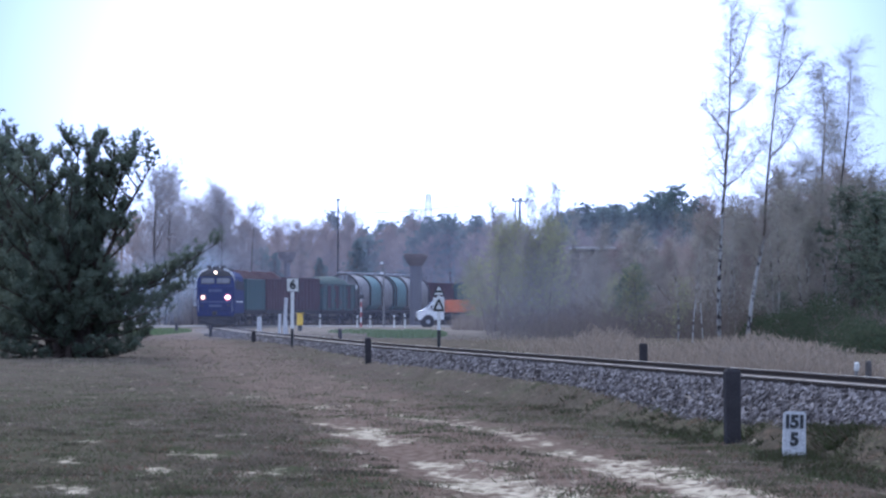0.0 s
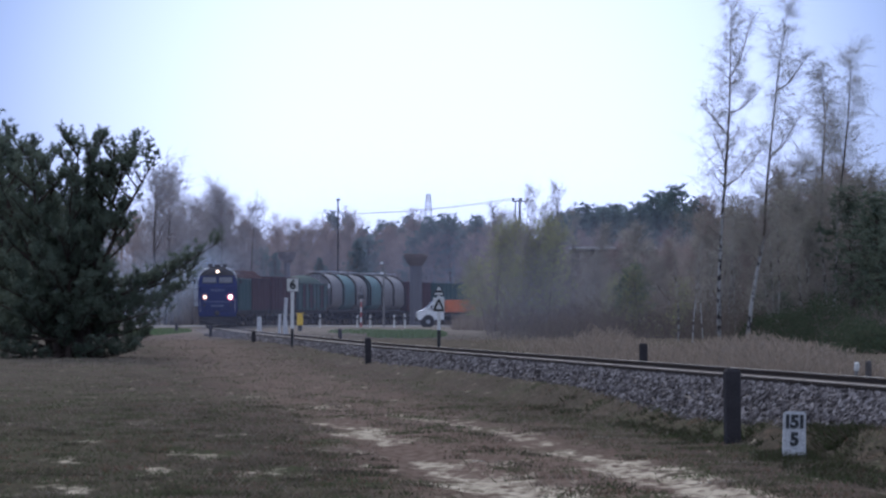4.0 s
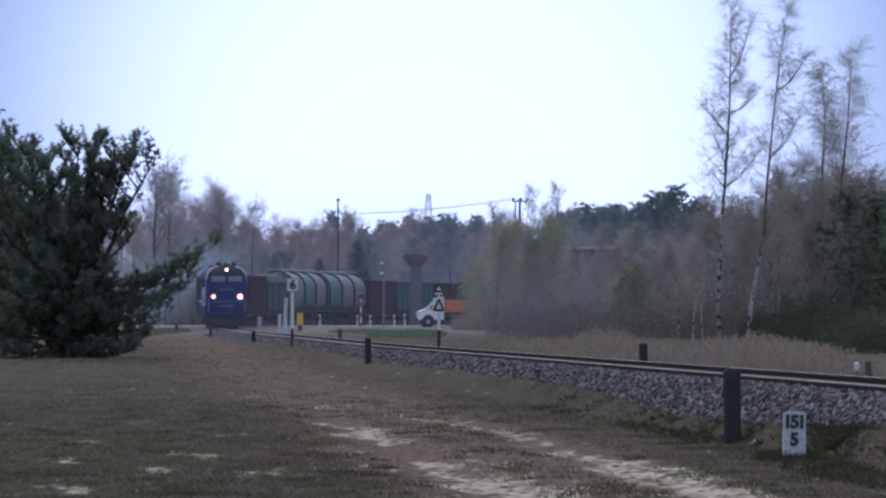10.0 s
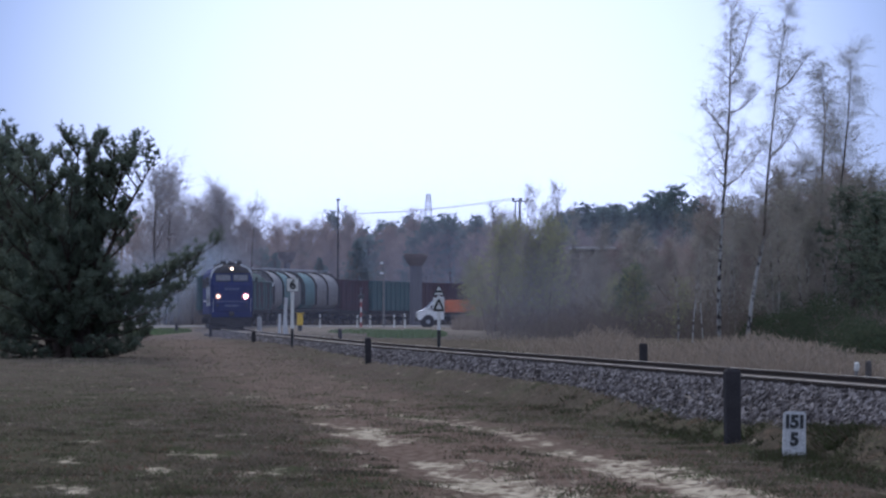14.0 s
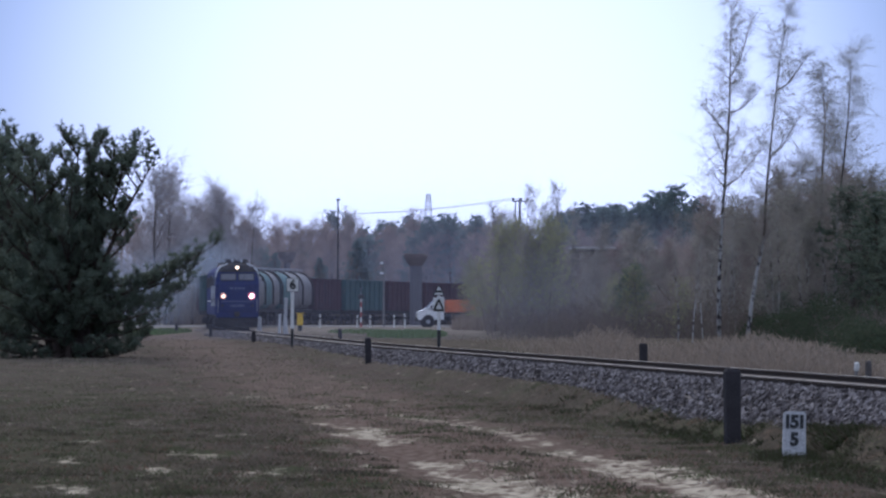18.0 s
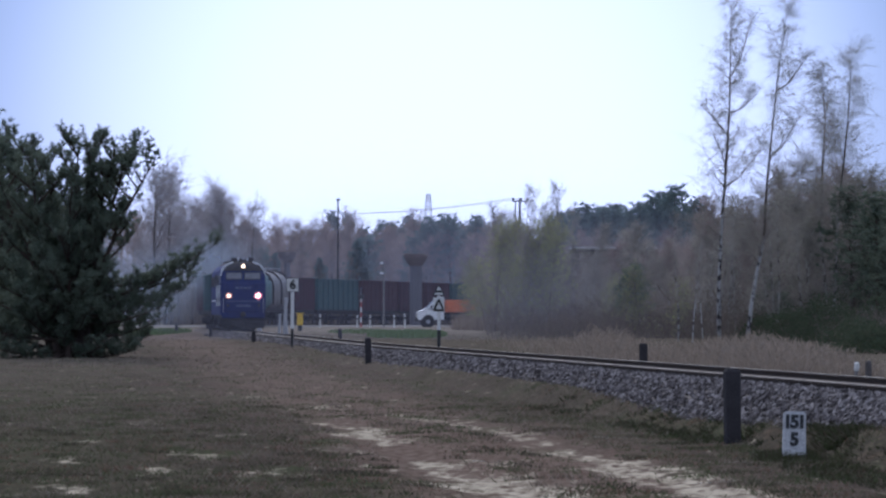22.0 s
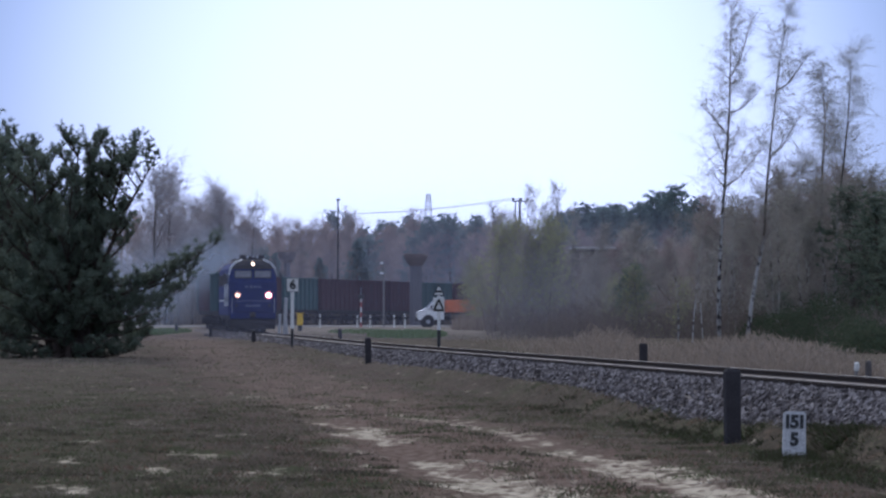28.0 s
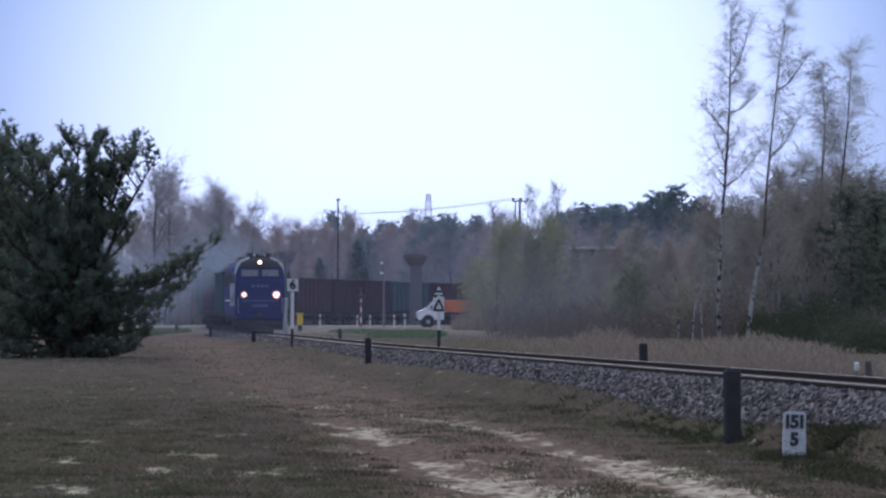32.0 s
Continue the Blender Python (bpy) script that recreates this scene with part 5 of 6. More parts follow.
def near_pine(name, label, x, y, stems, limb_n, reach, seed, extra=(), tuft=0.2, density=0.8, view_gap=(99, 0, 0)):
    """A bushy pine of several stems (tip offsets), limbs bent up at their ends, needle tufts along every shoot; limbs
    that end in the gap box are left out to fit the outline seen from the camera."""
    rng = random.Random(seed)
    g = height(x, y) - 0.1
    t = thing(name, label, "tree", pose(x, y, g))
    wood, leaf = Shape(), Shape()

    def shoots(pts, n, spread):
        """Short upturned shoots along a limb, each a brush of needles."""
        for _ in range(int(n * density)):
            q, e = point_on(pts, 0.28 + 0.72 * rng.random() ** 0.8)
            way = (e * 0.6 + Vector((rng.uniform(-1, 1), rng.uniform(-1, 1), rng.uniform(-0.1, 1.1)))).normalized()
            ln = spread * rng.uniform(0.35, 1.0)
            sh = curve_pts(q, way, ln, 2, rng, 0.12, 0.22)
            wood.tube(sh, [0.014, 0.01, 0.006], 3, caps=False)
            for k in range(max(2, int(ln / 0.2))):
                c, e2 = point_on(sh, rng.random() ** 0.6)
                needle_tuft(leaf, c, e2 * 0.5, tuft * 0.85, 7, rng, 0.03)
            tip = sh[-1]
            for k in range(2):
                needle_tuft(leaf, tip, (0, 0, 0.25), tuft * 0.9, 10, rng, 0.034)
                tip = tip + Vector((rng.uniform(-0.1, 0.1), rng.uniform(-0.1, 0.1), rng.uniform(0.02, 0.12)))

    for sx, sy, tip, lean in stems:
        base = Vector((sx * 0.25, sy * 0.25, 0))
        pts = [base, Vector((sx * 0.3, sy * 0.3, tip * 0.2)), Vector((sx * 0.45, sy * 0.5, tip * 0.45)), Vector((sx * 0.75, sy * 0.8, tip * 0.72)), Vector((sx + lean, sy, tip))]
        wood.tube(pts, [0.15, 0.12, 0.09, 0.055, 0.015], 8)
        for i in range(limb_n):
            u = 0.05 + 0.93 * ((i + rng.random()) / limb_n) ** 1.15
            p, d = point_on(pts, u)
            a = rng.uniform(0, 6.283)
            ln = reach * (1.08 - 0.8 * u) * rng.uniform(0.5, 1.15) + 0.3
            limb = curve_pts(p, (math.cos(a), math.sin(a), 0.15 + 0.7 * u), ln, 4, rng, 0.12, 0.1)
            # limb left out here only to fit the camera's view
            if limb[-1].x > view_gap[0] and view_gap[1] < limb[-1].z < view_gap[2]:
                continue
            wood.tube(limb, [0.045, 0.036, 0.028, 0.018, 0.008], 4, caps=False)
            shoots(limb, (15 + 12 * ln) * (1.22 - 0.6 * u), 0.55)
        shoots(pts, 56, 0.46)
    for p0, p1, n in extra:
        a, b = Vector(p0), Vector(p1)
        mid = a.lerp(b, 0.5) + Vector((0, 0, -0.25))
        limb = [a, a.lerp(mid, 0.5), mid, mid.lerp(b, 0.5) + Vector((0, 0, -0.05)), b]
        wood.tube(limb, [0.06, 0.05, 0.04, 0.025, 0.01], 5, caps=False)
        shoots(limb, n * 2.0, 0.55)
    part("trunk", wood, "pine_bark", t, "dark branching stems", fix=False)
    part("crown", leaf, "needles", t, "dense dark green needles", fix=False)
    return t


PX, PY = -13.02, 139.0
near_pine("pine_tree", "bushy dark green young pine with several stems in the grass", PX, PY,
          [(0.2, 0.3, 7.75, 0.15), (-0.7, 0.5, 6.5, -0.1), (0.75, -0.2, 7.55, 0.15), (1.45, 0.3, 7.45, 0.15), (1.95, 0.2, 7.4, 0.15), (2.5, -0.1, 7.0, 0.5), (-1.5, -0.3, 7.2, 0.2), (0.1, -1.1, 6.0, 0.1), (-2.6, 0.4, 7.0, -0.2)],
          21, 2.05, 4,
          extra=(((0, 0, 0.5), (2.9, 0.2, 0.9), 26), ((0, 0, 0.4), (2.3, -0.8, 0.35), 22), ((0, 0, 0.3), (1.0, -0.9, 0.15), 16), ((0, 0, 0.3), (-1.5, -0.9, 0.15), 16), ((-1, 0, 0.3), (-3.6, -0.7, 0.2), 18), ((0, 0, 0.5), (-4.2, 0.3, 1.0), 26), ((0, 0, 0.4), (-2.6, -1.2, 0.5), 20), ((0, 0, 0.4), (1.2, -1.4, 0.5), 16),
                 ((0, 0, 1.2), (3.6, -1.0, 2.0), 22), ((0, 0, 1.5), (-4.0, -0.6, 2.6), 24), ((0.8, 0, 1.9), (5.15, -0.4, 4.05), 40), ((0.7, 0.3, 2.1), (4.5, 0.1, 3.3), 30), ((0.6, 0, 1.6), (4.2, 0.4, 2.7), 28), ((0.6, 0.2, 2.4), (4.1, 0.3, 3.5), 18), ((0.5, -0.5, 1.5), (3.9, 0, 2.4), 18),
                 ((0.3, 0, 0.8), (3.4, -0.4, 1.5), 16), ((0, -0.3, 0.7), (-3.2, -0.6, 1.4), 16), ((0.2, 0.5, 0.5), (2.4, 0.2, 0.5), 12)), view_gap=(1.6, 3.1, 4.3))
near_pine("pine_tree", "taller dark green pine behind the bushy one", -19.94, 178.0,
          [(0, 0, 9.9, 0.1), (0.9, 0.3, 8.9, 0.2), (-1.0, 0, 9.7, 0), (1.9, 0.4, 8.3, 0.3)], 18, 3.0, 9, tuft=0.24, density=1.0)
near_pine("pine_tree", "broad dark green pine at the edge of the field", -17.3, 150.0,
          [(0, 0, 8.3, 0.1), (1.3, 0.2, 7.9, 0.2), (-1.2, 0, 7.9, 0), (0.6, -0.6, 7.3, 0)], 20, 2.6, 17, density=1.0)

BIRCH = "slender white-barked birch, bare but for fine drooping twigs"


def birch(xs, y, base, seed, reach, limbs=34, radius=0.16, forks=()):
    """xs: pairs of side offset and height above the foot along the trunk."""
    x0 = xs[0][0]
    g = base
    pts = [(x - x0, 0.15 * math.sin(k * 1.3), z - g) for k, (x, z) in enumerate(xs)]
    h = pts[-1][2]
    t = bare_tree("birch_tree", BIRCH, h, reach, seed, "birch_twig", "birch_bark", limbs, 10, 14, "", 0, 0.013, radius, 0.28, 0.13,
                  pose(x0, y, g), pts, "birches by the line", True)
    rng = random.Random(seed + 50)
    for p0, p1, n in forks:
        a, b = Vector((p0[0] - x0, 0.1, p0[1] - g)), Vector((p1[0] - x0, -0.5, p1[1] - g))
        limb = [a, a.lerp(b, 0.3) + Vector((0.15, 0, -0.1)), a.lerp(b, 0.65) + Vector((0.1, 0, 0)), b]
        w, tw = Shape(), Shape()
        w.tube(limb, [0.045, 0.036, 0.026, 0.01], 5)
        bare_crown(w, tw, limb, 0.06, rng, n, 1.3, 0.2, 6, 7, twig_w=0.015, droop=0.07)
        part("fork", w, "twig", t, fix=False)
        part("fork_crown", tw, "birch_twig", t, fix=False)


birch([(14.80, 0.3), (14.77, 3.08), (14.89, 6.11), (15.10, 9.14), (15.35, 12.77), (15.41, 15.49), (15.50, 19.58)],
      214, 0.3, 11, 2.0, 40, 0.13,
      forks=(((15.13, 8.83), (16.98, 10.71), 10), ((15.35, 14.59), (16.53, 17.76), 12),
             ((15.26, 11.56), (13.74, 13.22), 8), ((15.13, 9.74), (14.47, 11.56), 8),
             ((15.38, 12.77), (16.83, 13.83), 8)))
birch([(15.98, 0.3), (16.22, 2.46), (16.60, 4.69), (16.87, 6.03), (17.02, 8.70), (17.32, 11.67), (17.67, 14.94), (18.18, 18.32)],
      210, 0.3, 12, 2.2, 42, 0.125,
      forks=(((17.17, 10.18), (18.83, 12.56), 10), ((17.64, 13.75), (19.04, 15.38), 9),
             ((17.05, 8.70), (19.49, 9.89), 9)))
birch([(22.95, 0.4), (22.91, 4.62), (22.74, 8.02), (22.78, 10.73), (22.95, 13.45), (22.81, 16.57)],
      240, 0.4, 13, 2.8, 44, 0.14)
birch([(23.07, 0.4), (23.17, 4.57), (23.37, 7.91), (23.63, 10.58), (23.90, 13.25), (24.17, 17.26)],
      236, 0.4, 14, 3.1, 48, 0.15)

# kinds of tree for the woods, built once and set out many times
def young_spruce(seed, h, wide):
    """A pointed young spruce: whorls of drooping boughs, shorter towards the tip."""
    rng = random.Random(seed)
    t = thing("spruce_tree", "pointed dark green young spruce before the woods", "tree", group="spruces before the woods")
    wood, leaf = Shape(), Shape()
    wood.tube([(0, 0, -0.2), (0, 0, h * 0.5), (0, 0, h)], [0.14, 0.09, 0.02], 6)
    for i in range(150):
        u = (i + rng.random()) / 150
        a = rng.uniform(0, 6.283)
        ln = wide * (1.04 - u) ** 0.85 * rng.uniform(0.7, 1.1)
        p = Vector((0, 0, h * (0.06 + 0.93 * u)))
        limb = curve_pts(p, (math.cos(a), math.sin(a), 0.1), ln, 3, rng, 0.08, -0.08)
        wood.tube(limb, [0.03, 0.02, 0.015, 0.008], 3, caps=False)
        for k in range(2 + int(4 * ln)):
            q, e = point_on(limb, 0.15 + 0.85 * rng.random())
            needle_tuft(leaf, q + Vector((0, 0, rng.uniform(-0.2, 0.1))), (e.x * 0.6, e.y * 0.6, -0.1), 0.42, 6, rng, 0.13)
    part("trunk", wood, "pine_bark", t, fix=False)
    part("crown", leaf, "haze_tinted_needles", t, fix=False)
    return t


KIND = {
    "spruce": [young_spruce(66, 9, 3.0), young_spruce(67, 9, 2.6)],
    "young_birch": [bare_tree("birch_tree", "thin bare young birch in the thicket", 9, 1.7, 20 + k, "birch_twig", "birch_bark", 28, 6, 9, "", 0, 0.034, 0.07, 0.12,
                              group="trees of the thicket") for k in range(3)],
    "edge_birch": [bare_tree("birch_tree", "slim pale birch at the edge of the thicket", 9, 1.2, 25 + k, "birch_twig", "birch_bark", 20, 5, 6, "", 0, 0.022, 0.065, 0.3,
                             group="trees of the thicket") for k in range(2)],
    "brown": [bare_tree("bare_tree", "bare brown broadleaf tree in the woods", 14, 3.4, 30 + k, "red_twig", "bark", 38, 8, 10, "", 0, 0.06, 0.16, 0.1, group="trees of the woods") for k in range(3)],
    "grey": [bare_tree("bare_tree", "bare grey broadleaf tree with a round crown", 15, 4.2, 40 + k, "grey_twig", "bark", 32, 8, 9, "", 0, 0.04, 0.2, 0.2, group="trees of the woods") for k in range(2)],
    "willow": [bare_tree("willow_bush", "willow coming into yellow-green leaf", 8, 2.2, 50 + k, "birch_twig", "bark", 30, 6, 6, "budding", 2900, 0.04, 0.08, 0.05, group="willows in the thicket") for k in range(2)],
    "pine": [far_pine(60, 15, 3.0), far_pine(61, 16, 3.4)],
    "edge_pine": [far_pine(62, 15, 3.6, "needles"), far_pine(63, 15, 3.2, "needles")],
}
FIRST = {}


def plant(kind, x, y, h, own, rng, wide=1.0):
    k = rng.randrange(len(KIND[kind]))
    src = KIND[kind][k]
    f = h / own
    m = pose(x, y, height(x, y) - 0.1, 0, 0, rng.uniform(0, 360)) @ Matrix.Diagonal((f * wide, f * wide, f, 1))
    if (kind, k) in FIRST:
        copy_thing(src, m).matrix_basis = m
    else:
        FIRST[kind, k] = True
        src.matrix_basis = m


def woods():
    rng = random.Random(77)

    def belt(kind, own, n, b0, b1, d0, d1, h0, h1, wide=1.0):
        """Sets trees between two bearings (side offset per metre of distance) and two distances."""
        for i in range(n):
            d = rng.uniform(d0, d1)
            b = b0 + (b1 - b0) * (i + rng.random()) / n
            plant(kind, b * d, d, rng.uniform(h0, h1), own, rng, wide)

    # far woods behind the train
    belt("brown", 14, 80, -0.075, 0.02, 470, 580, 9.8, 12.6)
    belt("brown", 14, 24, -0.06, 0.04, 440, 470, 7.0, 11.0, 1.2)
    belt("pine", 15, 16, -0.03, 0.012, 560, 610, 13.0, 15.2)
    belt("pine", 15, 7, -0.0, 0.012, 500, 540, 12.0, 13.6)
    belt("pine", 15, 5, -0.045, -0.005, 450, 500, 7.0, 9.5, 1.7)
    belt("pine", 15, 44, 0.027, 0.066, 500, 580, 12.8, 16.0, 1.25)
    belt("brown", 14, 40, 0.01, 0.07, 450, 500, 7.5, 10.5)
    belt("young_birch", 9, 8, 0.013, 0.034, 440, 480, 12.0, 15.5, 0.6)
    belt("pine", 15, 6, -0.0055, 0.0066, 450, 480, 10.2, 12.0, 1.3)
    for b, d, h in ((-0.0215, 432, 9.4), (-0.0195, 438, 8.0), (-0.031, 432, 7.4), (-0.0295, 440, 6.6), (-0.042, 436, 8.0)):
        plant("spruce", b * d, d, h, 9, rng)
    # big bare trees beyond the pine
    belt("grey", 15, 5, -0.0745, -0.0645, 385, 425, 13.4, 15.2)
    belt("grey", 15, 5, -0.0645, -0.054, 385, 430, 11.6, 13.2)
    belt("grey", 15, 5, -0.06, -0.046, 430, 460, 11.0, 13.0)
    belt("brown", 14, 16, -0.12, -0.05, 440, 520, 11.0, 14.0)
    belt("pine", 15, 10, -0.125, -0.085, 380, 440, 12.0, 15.0)
    # thicket inside the curve
    belt("young_birch", 9, 50, 0.014, 0.066, 290, 380, 4.8, 8.0, 1.2)
    belt("young_birch", 9, 9, 0.03, 0.056, 290, 330, 4.5, 6.2, 1.2)
    belt("brown", 14, 26, 0.014, 0.066, 300, 400, 4.5, 7.5, 1.3)
    belt("willow", 8, 10, 0.007, 0.029, 290, 345, 4.8, 8.4, 1.15)
    belt("willow", 8, 5, 0.03, 0.09, 240, 300, 2.5, 4.5, 1.3)
    # the woods on the far side of the line
    belt("young_birch", 9, 20, 0.062, 0.083, 225, 290, 5.8, 8.2, 1.2)
    belt("young_birch", 9, 36, 0.083, 0.125, 225, 290, 6.8, 10.0, 1.2)
    belt("edge_birch", 9, 3, 0.058, 0.066, 206, 214, 5.5, 7.0)
    belt("edge_birch", 9, 6, 0.07, 0.122, 216, 232, 6.0, 9.0)
    belt("brown", 14, 12, 0.066, 0.084, 250, 320, 6.5, 8.6, 1.2)
    belt("brown", 14, 28, 0.084, 0.125, 240, 320, 7.5, 10.8, 1.2)
    belt("edge_pine", 15, 9, 0.1025, 0.122, 210, 232, 6.0, 8.6, 1.5)
    belt("edge_pine", 15, 7, 0.081, 0.101, 232, 246, 2.6, 4.2, 2.0)
    belt("edge_pine", 15, 3, 0.0455, 0.0485, 268, 276, 4.2, 5.0, 1.5)
    belt("pine", 15, 6, 0.07, 0.12, 330, 400, 9.0, 12.0)


woods()


def wood_mass():
    """The depth of the woods behind their edge: close stems and twigs under a ragged canopy."""
    rng = random.Random(91)
    far, green, near = Shape(), Shape(), Shape()

    def fill(s, n, d0, d1, edge, ln, w):
        bs, hs = zip(*edge)
        for _ in range(n):
            d, b = rng.uniform(d0, d1), rng.uniform(bs[0], bs[-1])
            x = b * d
            top = float(np.interp(b, bs, hs)) * d * (0.9 + 0.16 * noise.noise((x * 0.16, d * 0.02, 5.0)) + 0.1 * noise.noise((x * 0.6, d * 0.02, 7.0)))
            u = rng.random() ** 1.25
            z = 1.0 + top * u
            q = ln * rng.uniform(0.5, 1.3) * (1 - 0.4 * u)
            s.blade((x, d, z), (x + rng.uniform(-0.45, 0.45) * q, d, z + q), w, rng)

    fill(far, 26000, 540, 640, [(-0.12, 0.026), (-0.075, 0.03), (-0.055, 0.0255), (-0.043, 0.0215), (-0.02, 0.0235), (0.0, 0.024), (0.025, 0.023), (0.032, 0.02), (0.07, 0.02)], 2.2, 0.16)
    fill(green, 9000, 600, 660, [(-0.03, 0.023), (-0.01, 0.0242), (0.006, 0.0252), (0.028, 0.025), (0.034, 0.028), (0.045, 0.0305), (0.068, 0.0305)], 1.4, 0.4)
    fill(near, 15000, 330, 420, [(0.008, 0.018), (0.02, 0.019), (0.045, 0.0175), (0.068, 0.023)], 1.6, 0.07)
    fill(near, 14000, 255, 330, [(0.06, 0.022), (0.07, 0.03), (0.09, 0.0355), (0.125, 0.037)], 1.4, 0.055)
    solid("distant_woods", far, "red_twig", "bare reddish-brown woods filling the distance", "woods", kind="stuff", fix=False)
    solid("distant_pines", green, "haze_tinted_needles", "dark green pine canopy in the distance", "woods", kind="stuff", fix=False)
    solid("thicket", near, "twig", "close bare thicket of stems and twigs", "thicket", kind="stuff", fix=False)


wood_mass()


def brush():
    """The tangled undergrowth that closes the woods below."""
    rng = random.Random(31)
    s = Shape()
    for n, b0, b1, d0, d1, h in ((5000, 0.010, 0.072, 235, 340, 1.7), (5200, 0.06, 0.125, 216, 270, 1.9), (1300, 0.095, 0.125, 186, 200, 1.3), (3600, -0.08, 0.03, 415, 450, 4.0)):
        for _ in range(n):
            d, b = rng.uniform(d0, d1), rng.uniform(b0, b1)
            x = b * d
            z = height(x, d) - 0.1
            ln = h * rng.uniform(0.3, 1.3) * (1 + 1.1 * noise.noise((x * 0.3, d * 0.03, 4.0)))
            if rng.random() > (b - b0) * 60 + 0.1:
                continue
            tip = Vector((x + rng.uniform(-0.5, 0.5) * ln, d + rng.uniform(-0.3, 0.3), z + ln))
            s.blade((x, d, z), tip, 0.05 * d / 250, rng)
            for _ in range(3):
                q = Vector((x, d, z)).lerp(tip, rng.uniform(0.25, 0.9))
                s.blade(q, q + Vector((rng.uniform(-0.7, 0.7), rng.uniform(-0.4, 0.4), rng.uniform(0, 0.8))) * (ln * 0.4), 0.04 * d / 250, rng)
    solid("undergrowth", s, "brushwood", "tangled bare undergrowth below the trees", "undergrowth", kind="stuff", fix=False)
    s = Shape()
    for n, cx, cy, rx, ry, h in ((1200, 18.6, 214, 1.8, 3.0, 1.7), (1800, 19.6, 204, 2.2, 4.0, 2.3), (1700, 22.0, 200, 2.0, 4.0, 2.2), (700, 17.2, 217, 1.4, 2.0, 1.3), (1500, 16.4, 152, 1.4, 4.0, 0.95), (1300, 17.9, 172, 1.8, 4.0, 1.2)):
        for _ in range(n):
            a, r, u = rng.uniform(0, 6.283), math.sqrt(rng.random()), rng.random()
            k = math.sqrt(max(0.05, 1 - u * u * 0.9))
            x, y = cx + rx * r * k * math.cos(a), cy + ry * r * k * math.sin(a)
            p = Vector((x, y, height(x, y) + h * u * rng.uniform(0.7, 1.1)))
            s.blade(p, p + Vector((rng.uniform(-1, 1), rng.uniform(-1, 1), rng.uniform(-0.3, 1))).normalized() * 0.22, 0.09, rng)
    solid("evergreen_shrubs", s, "shrub", "low dark green shrubs before the woods", "shrub", kind="stuff", fix=False)


brush()


# ---- reeds, grass and weeds ----
def reeds():
    rng = random.Random(12)
    s = Shape()
    for _ in range(38000):
        y = 92 + 112 * rng.random()
        b = 0.012 + 0.113 * rng.random() ** 0.8
        x = b * y
        if b < 0.034 + 0.012 * noise.noise((x * 0.4, y * 0.2, 2.0)) and rng.random() > (b - 0.012) * 30:
            continue
        if x < line_x(y) + 4.4 or x > line_x(y) + 10.5 + 1.2 * noise.noise((x * 0.2, y * 0.05, 1.0)) or noise.noise((x * 0.25, y * 0.1, 9.0)) < -0.25:
            continue
        z = height(x, y) - 0.05
        swell = float(np.interp(b, (0.012, 0.032, 0.037, 0.044, 0.049, 0.057, 0.07, 0.08, 0.1, 0.115), (0.5, 0.55, 1.1, 1.05, 0.7, 0.65, 0.95, 1.1, 0.8, 0.6)))
        h = swell * rng.uniform(0.45, 1.0) * (1.0 + 0.25 * noise.noise((x * 0.3, y * 0.12, 3.0)))
        tip = (x + rng.uniform(-0.3, 0.3), y + rng.uniform(-0.2, 0.2), z + h)
        s.blade((x, y, z), tip, 0.016 + 0.00012 * y, rng)
        if rng.random() < 0.5:
            q = Vector(tip) - Vector((0, 0, 0.12))
            s.blade(q, q + Vector((rng.uniform(-0.2, 0.2), rng.uniform(-0.1, 0.1), rng.uniform(0.05, 0.28))), 0.045, rng)
    for _ in range(2600):
        a, r = rng.uniform(0, 6.283), math.sqrt(rng.random())
        x, y = 3.3 + 2.6 * r * math.cos(a), 312 + 10 * r * math.sin(a)
        z = height(x, y) - 0.05
        s.blade((x, y, z), (x + rng.uniform(-0.4, 0.4), y + rng.uniform(-0.2, 0.2), z + rng.uniform(0.5, 1.5)), 0.06, rng)
    solid("reed_bed", s, "reed", "dense strip of dry tan reeds beyond the line", "reeds", kind="stuff", fix=False)


reeds()


